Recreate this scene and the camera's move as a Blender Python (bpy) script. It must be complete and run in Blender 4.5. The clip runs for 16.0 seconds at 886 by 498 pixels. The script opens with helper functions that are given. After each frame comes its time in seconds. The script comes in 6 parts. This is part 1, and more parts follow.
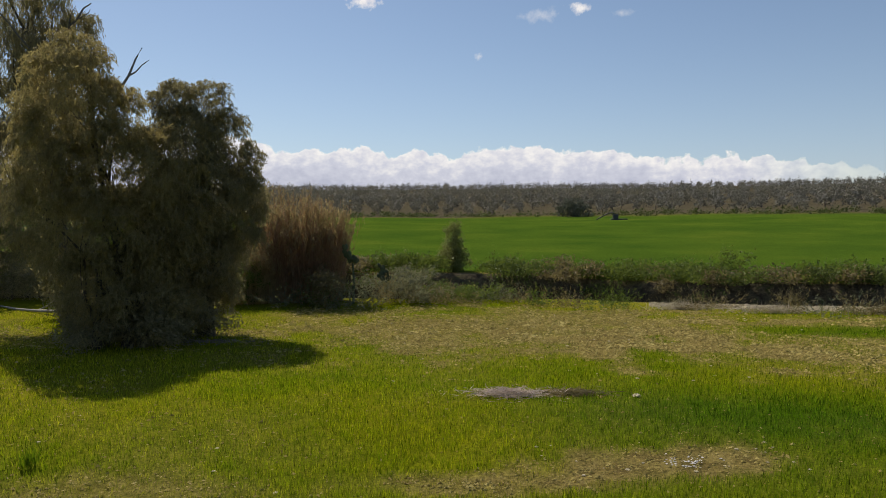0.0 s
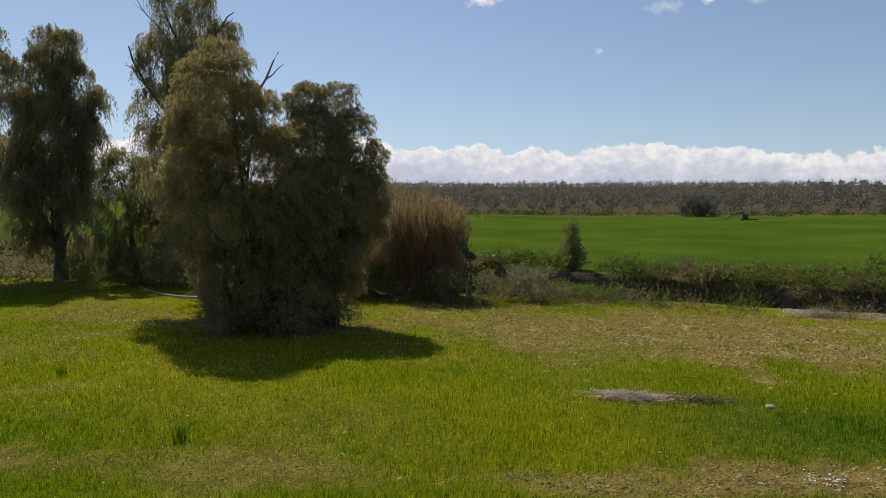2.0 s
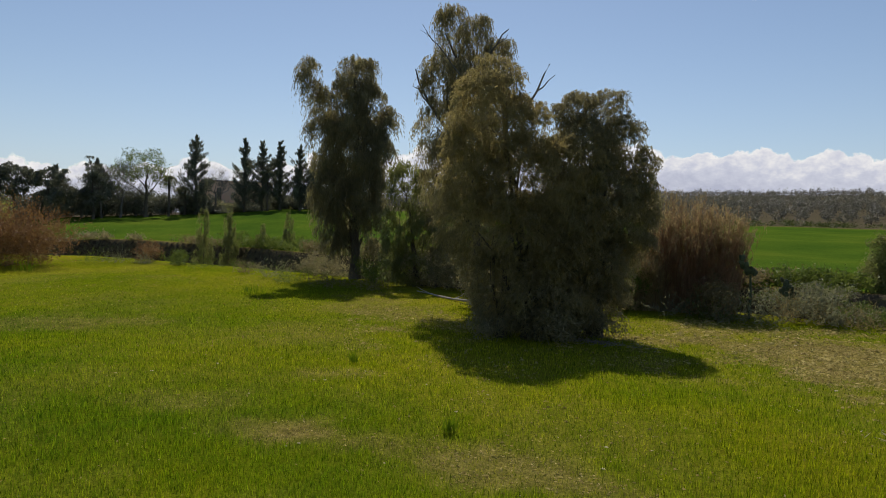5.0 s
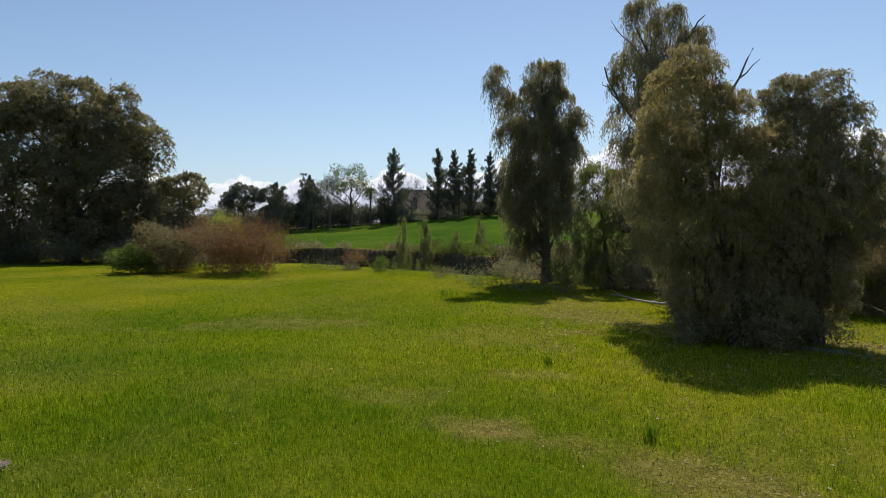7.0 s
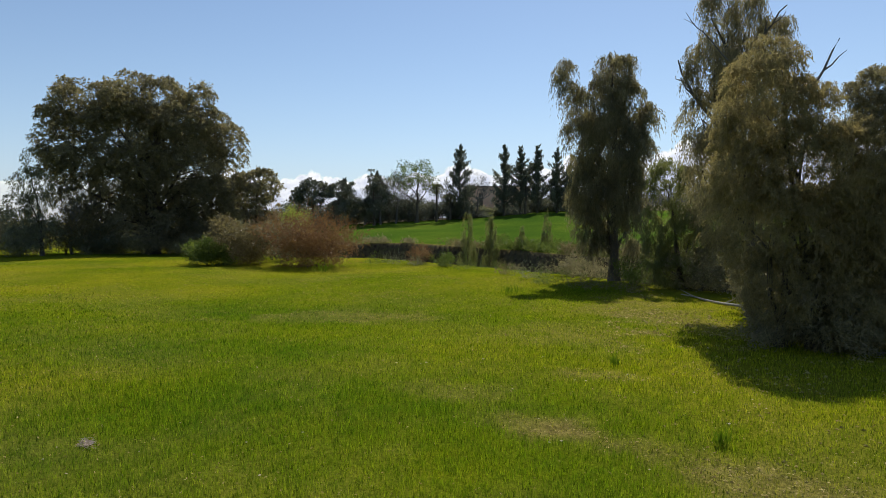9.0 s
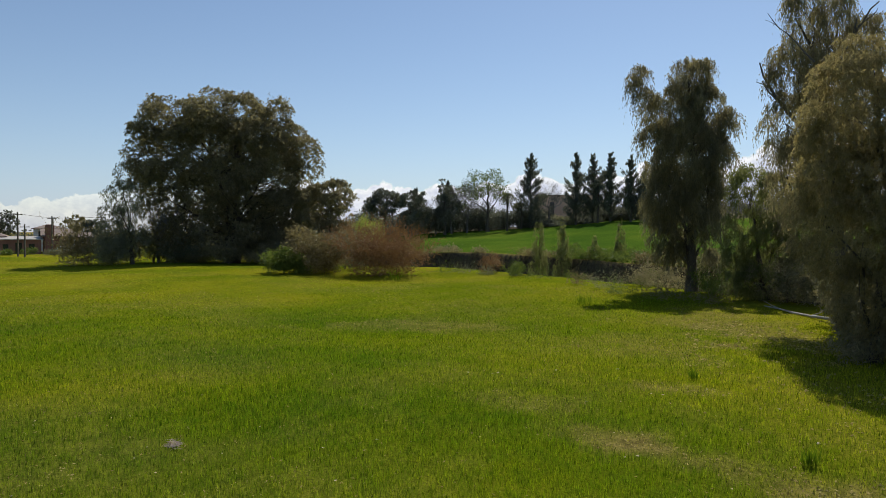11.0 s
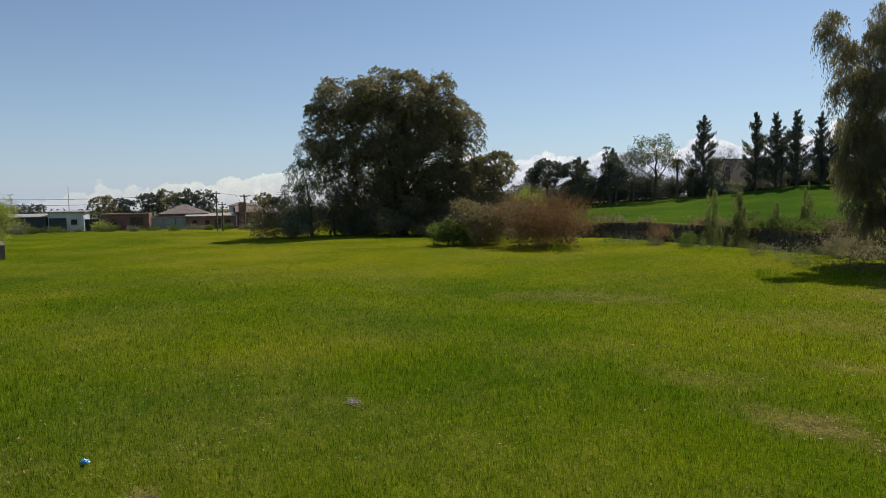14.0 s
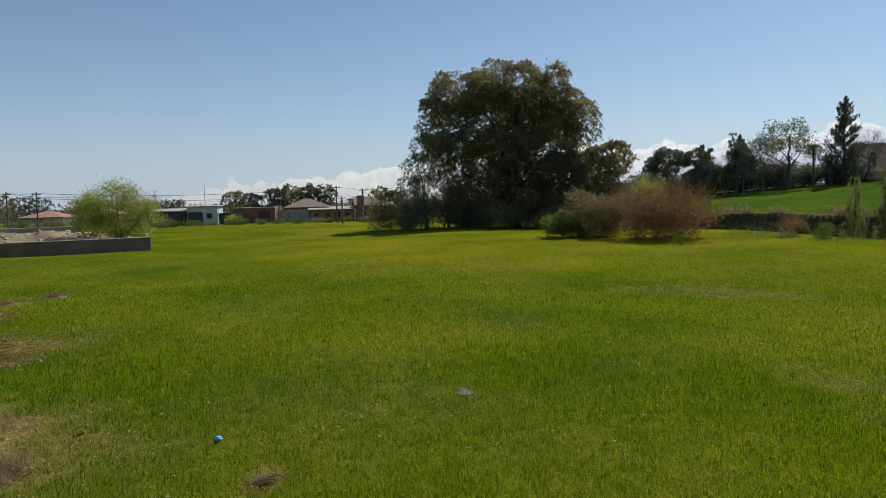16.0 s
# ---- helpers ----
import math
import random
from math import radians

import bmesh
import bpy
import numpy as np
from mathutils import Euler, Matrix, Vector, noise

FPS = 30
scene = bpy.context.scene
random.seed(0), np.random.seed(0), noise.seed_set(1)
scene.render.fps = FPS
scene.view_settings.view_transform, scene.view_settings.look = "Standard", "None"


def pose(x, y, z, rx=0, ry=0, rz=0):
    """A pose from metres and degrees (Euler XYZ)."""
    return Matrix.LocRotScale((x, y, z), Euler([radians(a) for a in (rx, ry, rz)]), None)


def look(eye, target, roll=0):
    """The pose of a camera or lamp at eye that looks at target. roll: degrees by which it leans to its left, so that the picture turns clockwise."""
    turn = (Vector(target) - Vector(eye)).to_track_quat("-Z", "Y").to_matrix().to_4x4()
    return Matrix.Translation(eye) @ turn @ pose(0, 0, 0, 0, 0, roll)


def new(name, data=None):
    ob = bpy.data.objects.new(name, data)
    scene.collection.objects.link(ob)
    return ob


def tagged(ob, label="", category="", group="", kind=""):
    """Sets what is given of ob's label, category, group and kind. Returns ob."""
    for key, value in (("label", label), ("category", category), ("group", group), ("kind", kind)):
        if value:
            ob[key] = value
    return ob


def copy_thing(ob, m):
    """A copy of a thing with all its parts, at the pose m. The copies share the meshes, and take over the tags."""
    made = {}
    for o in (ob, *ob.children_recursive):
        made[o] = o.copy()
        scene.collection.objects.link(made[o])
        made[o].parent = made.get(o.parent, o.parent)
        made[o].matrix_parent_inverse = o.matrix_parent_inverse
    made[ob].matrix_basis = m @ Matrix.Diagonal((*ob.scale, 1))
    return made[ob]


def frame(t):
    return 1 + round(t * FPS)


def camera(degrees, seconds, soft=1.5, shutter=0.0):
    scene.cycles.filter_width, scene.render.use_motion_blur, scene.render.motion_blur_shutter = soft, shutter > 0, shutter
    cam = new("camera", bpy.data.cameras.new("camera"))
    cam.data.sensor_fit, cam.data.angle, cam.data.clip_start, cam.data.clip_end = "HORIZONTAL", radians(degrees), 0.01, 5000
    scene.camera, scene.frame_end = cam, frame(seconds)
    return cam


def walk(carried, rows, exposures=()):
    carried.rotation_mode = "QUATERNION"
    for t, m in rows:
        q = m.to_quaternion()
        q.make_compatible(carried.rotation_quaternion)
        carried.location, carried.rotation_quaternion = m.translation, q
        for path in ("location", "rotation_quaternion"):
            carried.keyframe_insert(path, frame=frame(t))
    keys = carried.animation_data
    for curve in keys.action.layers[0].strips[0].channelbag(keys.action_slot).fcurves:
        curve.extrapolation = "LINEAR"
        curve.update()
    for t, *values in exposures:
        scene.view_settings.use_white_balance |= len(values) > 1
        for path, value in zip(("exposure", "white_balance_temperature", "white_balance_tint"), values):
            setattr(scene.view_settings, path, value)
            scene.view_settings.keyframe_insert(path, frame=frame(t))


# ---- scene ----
cam = camera(66.3, 16.0, soft=0.9)
PATH = [
    (0.0, pose(0.12, 0.20, 4.01, 87.95, 0.13, 0.12)),
    (0.5, pose(0.10, 0.19, 3.98, 87.96, -0.14, 1.95)),
    (1.0, pose(0.07, 0.19, 4.01, 88.01, -0.35, 4.55)),
    (1.5, pose(0.02, 0.18, 4.00, 87.97, -0.53, 7.62)),
    (2.0, pose(-0.03, 0.09, 4.00, 87.69, -0.64, 9.79)),
    (2.5, pose(-0.03, 0.18, 4.00, 87.20, -0.79, 11.49)),
    (3.0, pose(-0.08, 0.15, 3.99, 86.55, -2.00, 11.77)),
    (3.5, pose(-0.12, 0.22, 3.97, 86.49, -2.63, 13.92)),
    (4.0, pose(-0.15, 0.20, 3.98, 87.05, -2.34, 19.77)),
    (4.5, pose(-0.14, 0.14, 4.00, 87.70, -1.54, 26.26)),
    (5.0, pose(-0.09, 0.10, 4.00, 88.05, -1.51, 31.85)),
    (5.2, pose(-0.09, 0.03, 4.00, 88.09, -1.24, 33.78)),
    (7.3, pose(-0.04, -0.05, 3.98, 88.30, 0.15, 48.33)),
    (7.5, pose(0.05, -0.06, 3.98, 88.45, 0.03, 48.39)),
    (8.0, pose(-0.04, -0.02, 3.98, 88.07, 0.01, 49.78)),
    (8.5, pose(-0.06, -0.04, 3.97, 87.93, -0.35, 51.73)),
    (9.0, pose(-0.06, -0.04, 3.98, 87.87, -0.33, 53.27)),
    (9.2, pose(-0.06, -0.04, 3.98, 88.07, -0.20, 53.63)),
    (11.3, pose(-0.04, -0.10, 4.00, 88.54, -0.01, 60.57)),
    (11.5, pose(-0.03, -0.10, 3.99, 88.49, 0.15, 61.53)),
    (12.0, pose(-0.03, -0.09, 3.98, 88.32, 0.47, 63.97)),
    (12.5, pose(0.00, -0.11, 4.00, 87.74, 0.64, 66.79)),
    (13.0, pose(0.05, -0.17, 4.01, 87.29, 0.49, 68.99)),
    (13.5, pose(0.08, -0.17, 4.03, 86.89, 0.59, 70.44)),
    (14.0, pose(0.16, -0.17, 4.02, 86.27, 0.95, 72.83)),
    (14.5, pose(0.12, -0.15, 4.03, 86.41, 1.18, 76.29)),
    (15.0, pose(-0.03, -0.13, 4.04, 86.17, 1.10, 78.29)),
    (15.5, pose(0.13, -0.17, 4.03, 86.13, 1.09, 80.20)),
    (16.0, pose(0.15, -0.15, 4.02, 85.81, 1.49, 82.37)),
]
walk(cam, PATH, exposures=[(0.0, 0.0, 6950, 12), (2.0, 0.0, 6950, 12), (3.5, 0.03, 7350, 14), (5.0, -0.08, 6800, 12), (7.3, 0.18, 6550, 10),
                           (9.2, 0.20, 6500, 10), (11.3, 0.04, 6550, 10), (12.5, -0.03, 6550, 10), (16.0, -0.03, 6550, 10)])

# ---- light ----
SUN_AZ, SUN_EL = 34.0, 50.0  # degrees left of +y, degrees up
world = bpy.data.worlds.new("sky")
scene.world = world
world.use_nodes = True
wn, wl = world.node_tree.nodes, world.node_tree.links
wn.clear()
sky = wn.new("ShaderNodeTexSky")
sky.sky_type, sky.sun_disc = "NISHITA", False
sky.sun_elevation, sky.sun_rotation = radians(SUN_EL), radians(-SUN_AZ)
sky.air_density, sky.dust_density, sky.ozone_density = 1.0, 0.25, 2.6
sky_bg, sky_out = wn.new("ShaderNodeBackground"), wn.new("ShaderNodeOutputWorld")
sky_bg.inputs["Strength"].default_value = 0.095
wl.new(sky.outputs[0], sky_bg.inputs["Color"])
wl.new(sky_bg.outputs[0], sky_out.inputs["Surface"])

sun_data = bpy.data.lights.new("sun", "SUN")
sun_data.energy, sun_data.angle, sun_data.color = 4.45, radians(0.55), (1.0, 0.95, 0.86)
sun = new("sun", sun_data)
ce = math.cos(radians(SUN_EL))
SUN_WAY = Vector((-math.sin(radians(SUN_AZ)) * ce, math.cos(radians(SUN_AZ)) * ce, math.sin(radians(SUN_EL))))
sun.matrix_world = look(SUN_WAY * 200, (0, 0, 0))
scene.view_settings.exposure = 0.0


# ---- materials ----
def material(name):
    m = bpy.data.materials.new(name)
    m.use_nodes = True
    nodes, links = m.node_tree.nodes, m.node_tree.links
    return m, nodes, links, nodes["Principled BSDF"]


def ramp(nodes, stops):
    r = nodes.new("ShaderNodeValToRGB")
    e = r.color_ramp.elements
    e[0].position, e[0].color = stops[0][0], (*stops[0][1], 1)
    e[1].position, e[1].color = stops[-1][0], (*stops[-1][1], 1)
    for p, c in stops[1:-1]:
        k = e.new(p)
        k.color = (*c, 1)
    return r


def noise_node(nodes, links, scale, detail=4.0, coords="Object", rough=0.55):
    tc, n = nodes.new("ShaderNodeTexCoord"), nodes.new("ShaderNodeTexNoise")
    n.inputs["Scale"].default_value, n.inputs["Detail"].default_value = scale, detail
    n.inputs["Roughness"].default_value = rough
    links.new(tc.outputs[coords], n.inputs["Vector"])
    return n


def mixer(nodes, links, fac, a, b, blend="MIX"):
    x = nodes.new("ShaderNodeMix")
    x.data_type, x.blend_type = "RGBA", blend
    for value, slot in ((fac, 0), (a, 6), (b, 7)):
        if isinstance(value, (int, float)):
            x.inputs[slot].default_value = value
        elif isinstance(value, tuple):
            x.inputs[slot].default_value = (*value, 1)
        else:
            links.new(value, x.inputs[slot])
    return x.outputs[2]


def surface(name, c1, c2, scale=3.0, rough=0.85, bump=0.3, fine=25.0, metal=0.0, worn=0.62):
    """A weathered surface: two colours over broad stains, fine grain and relief."""
    m, n, l, b = material(name)
    broad, grain = noise_node(n, l, scale, 5), noise_node(n, l, scale * fine, 3)
    r = ramp(n, [(0.3, c1), (0.7, c2)])
    l.new(broad.outputs[0], r.inputs[0])
    g = ramp(n, [(0.25, (worn, worn, worn)), (0.75, (1.0, 1.0, 1.0))])
    l.new(grain.outputs[0], g.inputs[0])
    l.new(mixer(n, l, 0.8, r.outputs[0], g.outputs[0], "MULTIPLY"), b.inputs["Base Color"])
    b.inputs["Roughness"].default_value, b.inputs["Metallic"].default_value = rough, metal
    bp = n.new("ShaderNodeBump")
    bp.inputs["Strength"].default_value, bp.inputs["Distance"].default_value = bump, 0.05
    l.new(grain.outputs[0], bp.inputs["Height"])
    l.new(bp.outputs[0], b.inputs["Normal"])
    return m


def leafage(name, dark, mid, light, through_light=0.35, patch=0.45, rough=0.5, gloss=0.1):
    """Foliage: each leaf its own tint, broader drifts of colour, light through the blade."""
    m, n, l, b = material(name)
    geo = n.new("ShaderNodeNewGeometry")
    r = ramp(n, [(0.0, dark), (0.55, mid), (1.0, light)])
    drift = noise_node(n, l, patch, 3)
    math_node = n.new("ShaderNodeMath")
    math_node.operation = "MULTIPLY_ADD"
    l.new(geo.outputs["Random Per Island"], math_node.inputs[0])
    math_node.inputs[1].default_value = 0.4
    shift = n.new("ShaderNodeMath")
    shift.operation = "MULTIPLY_ADD"
    l.new(drift.outputs[0], shift.inputs[0])
    shift.inputs[1].default_value, shift.inputs[2].default_value = 1.3, -0.36
    l.new(shift.outputs[0], math_node.inputs[2])
    l.new(math_node.outputs[0], r.inputs[0])
    l.new(r.outputs[0], b.inputs["Base Color"])
    b.inputs["Roughness"].default_value = rough
    b.inputs["Specular IOR Level"].default_value = gloss
    tr, mx = n.new("ShaderNodeBsdfTranslucent"), n.new("ShaderNodeMixShader")
    l.new(mixer(n, l, 1.0, r.outputs[0], (1.2, 1.16, 0.8), "MULTIPLY"), tr.inputs["Color"])
    mx.inputs[0].default_value = through_light
    l.new(b.outputs[0], mx.inputs[1])
    l.new(tr.outputs[0], mx.inputs[2])
    l.new(mx.outputs[0], n["Material Output"].inputs["Surface"])
    return m


def cover_colour(n, l, stops_lush, stops_dry, broad=0.13, fine=2.2):
    """Colour of the field: lush green to dry stubble by the cover attribute, drifting over the ground."""
    at = n.new("ShaderNodeAttribute")
    at.attribute_name = "cover"
    drift, small = noise_node(n, l, broad, 4), noise_node(n, l, fine, 4)
    a, d = ramp(n, stops_lush), ramp(n, stops_dry)
    mixf = n.new("ShaderNodeMath")
    mixf.operation = "ADD"
    half = n.new("ShaderNodeMath")
    half.operation = "MULTIPLY_ADD"
    l.new(small.outputs[0], half.inputs[0])
    half.inputs[1].default_value, half.inputs[2].default_value = 0.24, -0.12
    ripe = n.new("ShaderNodeAttribute")
    ripe.attribute_name = "ripeness"
    tone = n.new("ShaderNodeMath")
    tone.operation = "MULTIPLY_ADD"
    l.new(drift.outputs[0], tone.inputs[0])
    tone.inputs[1].default_value = 0.44
    shifted = n.new("ShaderNodeMath")
    shifted.inputs[1].default_value = 0.28
    l.new(ripe.outputs["Fac"], shifted.inputs[0])
    l.new(shifted.outputs[0], tone.inputs[2])
    l.new(tone.outputs[0], mixf.inputs[0])
    l.new(half.outputs[0], mixf.inputs[1])
    l.new(mixf.outputs[0], a.inputs[0])
    l.new(small.outputs[0], d.inputs[0])
    return mixer(n, l, at.outputs["Fac"], d.outputs[0], a.outputs[0]), small


# field ground: soil and low growth
GROUND, n_, l_, b_ = material("field_ground")
col_, small_ = cover_colour(n_, l_, [(0.3, (0.058, 0.105, 0.006)), (0.46, (0.12, 0.152, 0.007)), (0.62, (0.20, 0.20, 0.012))],
                            [(0.3, (0.135, 0.103, 0.038)), (0.5, (0.21, 0.165, 0.056)), (0.72, (0.285, 0.23, 0.084))])
grain_ = noise_node(n_, l_, 14.0, 6, rough=0.7)
crop_at_ = n_.new("ShaderNodeAttribute")
crop_at_.attribute_name = "crop"
crop_noise_ = noise_node(n_, l_, 0.09, 4)
crop_ramp_ = ramp(n_, [(0.3, (0.042, 0.090, 0.012)), (0.55, (0.066, 0.118, 0.014)), (0.75, (0.10, 0.142, 0.018))])
l_.new(crop_noise_.outputs[0], crop_ramp_.inputs[0])
col_ = mixer(n_, l_, crop_at_.outputs["Fac"], col_, crop_ramp_.outputs[0])
# soil tones of the orchard hill, which also paint the stream bank's shade
hill_bank_shade_at_ = n_.new("ShaderNodeAttribute")
hill_bank_shade_at_.attribute_name = "hill"
hill_bank_shade_ramp_ = ramp(n_, [(0.35, (0.06, 0.05, 0.036)), (0.55, (0.11, 0.095, 0.064)), (0.7, (0.075, 0.085, 0.035))])
l_.new(small_.outputs[0], hill_bank_shade_ramp_.inputs[0])
col_ = mixer(n_, l_, hill_bank_shade_at_.outputs["Fac"], col_, hill_bank_shade_ramp_.outputs[0])
gr_ = ramp(n_, [(0.34, (0.5, 0.5, 0.5)), (0.66, (1.4, 1.36, 1.28))])
l_.new(grain_.outputs[0], gr_.inputs[0])
l_.new(mixer(n_, l_, 0.9, col_, gr_.outputs[0], "MULTIPLY"), b_.inputs["Base Color"])
b_.inputs["Roughness"].default_value = 0.95
b_.inputs["Specular IOR Level"].default_value = 0.0
bp_ = n_.new("ShaderNodeBump")
bp_.inputs["Strength"].default_value, bp_.inputs["Distance"].default_value = 0.7, 0.12
l_.new(grain_.outputs[0], bp_.inputs["Height"])
l_.new(bp_.outputs[0], b_.inputs["Normal"])

# grass blades
GRASS, n_, l_, b_ = material("grass")
col_, small_ = cover_colour(n_, l_, [(0.3, (0.085, 0.165, 0.012)), (0.46, (0.165, 0.222, 0.012)), (0.62, (0.265, 0.278, 0.014))],
                            [(0.3, (0.20, 0.17, 0.045)), (0.5, (0.275, 0.235, 0.065)), (0.75, (0.35, 0.30, 0.09))])
geo_ = n_.new("ShaderNodeNewGeometry")
rnd_ = ramp(n_, [(0.0, (0.2, 0.26, 0.26)), (0.42, (0.82, 0.88, 0.9)), (0.86, (1.28, 1.22, 1.1)), (1.0, (1.9, 1.65, 2.2))])
l_.new(geo_.outputs["Random Per Island"], rnd_.inputs[0])
col_ = mixer(n_, l_, 1.0, col_, rnd_.outputs[0], "MULTIPLY")
l_.new(col_, b_.inputs["Base Color"])
b_.inputs["Roughness"].default_value = 0.75
b_.inputs["Specular IOR Level"].default_value = 0.02
tr_, mx_ = n_.new("ShaderNodeBsdfTranslucent"), n_.new("ShaderNodeMixShader")
l_.new(mixer(n_, l_, 1.0, col_, (1.4, 1.5, 0.6), "MULTIPLY"), tr_.inputs["Color"])
mx_.inputs[0].default_value = 0.45
l_.new(b_.outputs[0], mx_.inputs[1])
l_.new(tr_.outputs[0], mx_.inputs[2])
l_.new(mx_.outputs[0], n_["Material Output"].inputs["Surface"])

CROP = leafage("young_crop", (0.048, 0.105, 0.012), (0.076, 0.138, 0.014), (0.118, 0.166, 0.018), 0.4, 0.08, 0.8, 0.0)
EUCALYPT = leafage("eucalypt_leaf", (0.13, 0.12, 0.083), (0.245, 0.22, 0.142), (0.43, 0.375, 0.225), 0.54)
MARGIN_LEAF = leafage("margin_leaf", (0.04, 0.055, 0.02), (0.085, 0.11, 0.035), (0.15, 0.18, 0.06), 0.3)
OLIVE_LEAF = leafage("olive_leaf", (0.095, 0.092, 0.08), (0.175, 0.168, 0.148), (0.28, 0.27, 0.24), 0.2, 0.1)
GOLDEN = leafage("yellowing_leaf", (0.16, 0.138, 0.082), (0.29, 0.248, 0.14), (0.45, 0.38, 0.21), 0.56)
GREY_LEAF = leafage("grey_leaf", (0.115, 0.122, 0.085), (0.195, 0.200, 0.135), (0.30, 0.305, 0.205), 0.42)
CONIFER = leafage("conifer_needle", (0.075, 0.082, 0.07), (0.14, 0.15, 0.125), (0.23, 0.24, 0.19), 0.3, 0.3)
BUSH_LEAF = leafage("bank_leaf", (0.055, 0.085, 0.02), (0.125, 0.165, 0.038), (0.215, 0.265, 0.072), 0.42)
SPRING_LEAF = leafage("spring_leaf", (0.18, 0.21, 0.05), (0.32, 0.36, 0.085), (0.46, 0.50, 0.16), 0.55)
RED_LEAF = leafage("russet_leaf", (0.11, 0.065, 0.04), (0.23, 0.13, 0.066), (0.39, 0.235, 0.105), 0.32)
REED_DRY = leafage("dry_reed", (0.17, 0.10, 0.07), (0.33, 0.205, 0.145), (0.52, 0.36, 0.25), 0.5)
REED_GREEN = leafage("green_reed", (0.20, 0.15, 0.095), (0.32, 0.25, 0.155), (0.48, 0.39, 0.24), 0.5)
STRAW = leafage("straw", (0.30, 0.25, 0.19), (0.45, 0.39, 0.31), (0.62, 0.57, 0.49), 0.25)
LITTER = leafage("dead_leaf", (0.15, 0.10, 0.035), (0.30, 0.235, 0.085), (0.50, 0.43, 0.20), 0.2, 0.6, 0.8)
CLOD = leafage("dry_clod", (0.21, 0.155, 0.045), (0.35, 0.278, 0.085), (0.55, 0.46, 0.17), 0.0, 0.8, 0.9)
DRIFT = leafage("grey_twig", (0.13, 0.11, 0.095), (0.25, 0.21, 0.18), (0.42, 0.37, 0.33), 0.1, 1.2, 0.8)
WASHED = leafage("washed_straw", (0.31, 0.25, 0.23), (0.50, 0.41, 0.38), (0.74, 0.64, 0.59), 0.3, 1.2, 0.8)
YOUNG_LEAF = leafage("young_leaf", (0.11, 0.125, 0.05), (0.20, 0.215, 0.09), (0.31, 0.33, 0.15), 0.5)
TALL_GRASS = leafage("tall_grass", (0.07, 0.13, 0.008), (0.12, 0.19, 0.01), (0.2, 0.26, 0.02), 0.5)
BARK = surface("bark", (0.07, 0.055, 0.04), (0.16, 0.13, 0.10), 1.5, 0.9, 0.8)
DEAD_WOOD = surface("dead_wood", (0.11, 0.10, 0.09), (0.22, 0.20, 0.18), 2.0, 0.9, 0.5)
PALE_WOOD = surface("pale_wood", (0.26, 0.23, 0.18), (0.42, 0.38, 0.31), 2.0, 0.85, 0.5)
CHALK = surface("chalky_stone", (0.62, 0.58, 0.52), (0.82, 0.79, 0.74), 3.0, 0.9, 0.4)
STONE = surface("stone", (0.46, 0.37, 0.23), (0.72, 0.62, 0.42), 3.0, 0.9, 0.6)


# ---- meshes ----
def mesh_of(name, verts, faces, mat, cover=None, smooth=False):
    """A mesh from arrays: verts (n, 3), faces (m, k), all of k corners."""
    verts, faces = np.asarray(verts, np.float32), np.asarray(faces, np.int32)
    me = bpy.data.meshes.new(name)
    me.vertices.add(len(verts))
    me.vertices.foreach_set("co", verts.ravel())
    k = faces.shape[1]
    me.loops.add(faces.size)
    me.loops.foreach_set("vertex_index", faces.ravel())
    me.polygons.add(len(faces))
    me.polygons.foreach_set("loop_start", np.arange(len(faces), dtype=np.int32) * k)
    if cover is not None:
        k = me.attributes.new("ripeness", "FLOAT", "POINT")
        k.data.foreach_set("value", ripeness(verts[:, 0], verts[:, 1]).astype(np.float32))
        a = me.attributes.new("cover", "FLOAT", "POINT")
        a.data.foreach_set("value", np.asarray(cover, np.float32))
    me.update(calc_edges=True)
    me.polygons.foreach_set("use_smooth", np.full(len(faces), smooth, dtype=bool))
    if mat:
        me.materials.append(mat)
    return me


def part(name, data, mat, parent, label=""):
    """Links a mesh or bmesh as one mesh object under a thing or a part."""
    if isinstance(data, bmesh.types.BMesh):
        me = bpy.data.meshes.new(name)
        data.to_mesh(me)
        data.free()
        data = me
    if mat and not data.materials:
        data.materials.append(mat)
    ob = new(name, data)
    ob.parent = parent
    return tagged(ob, label)


def thing(name, at, label, category, group="", kind="", turn=0.0):
    ob = new(name)
    ob.matrix_basis = pose(*at, 0, 0, turn)
    return tagged(ob, label, category, group, kind)


def joined(pieces):
    """Joins (verts, faces) pieces into one pair."""
    vs, fs, off = [], [], 0
    for v, f in pieces:
        vs.append(v)
        fs.append(np.asarray(f) + off)
        off += len(v)
    return np.concatenate(vs), np.concatenate(fs)


def tube(points, radii, sides=6):
    """A tapered limb through the points."""
    pts, rad = np.asarray(points, float), np.asarray(radii, float)
    way = np.gradient(pts, axis=0)
    way /= np.linalg.norm(way, axis=1)[:, None] + 1e-9
    ref = np.where(abs(way[:, 2:3]) > 0.9, [[1.0, 0, 0]], [[0, 0, 1.0]])
    u = np.cross(way, ref)
    u /= np.linalg.norm(u, axis=1)[:, None]
    w = np.cross(way, u)
    a = np.arange(sides) * 2 * np.pi / sides
    ring = pts[:, None] + rad[:, None, None] * (np.cos(a)[None, :, None] * u[:, None] + np.sin(a)[None, :, None] * w[:, None])
    v = ring.reshape(-1, 3)
    i, j = np.meshgrid(np.arange(len(pts) - 1), np.arange(sides), indexing="ij")
    jn = (j + 1) % sides
    f = np.stack([i * sides + j, i * sides + jn, (i + 1) * sides + jn, (i + 1) * sides + j], -1).reshape(-1, 4)
    return v, f


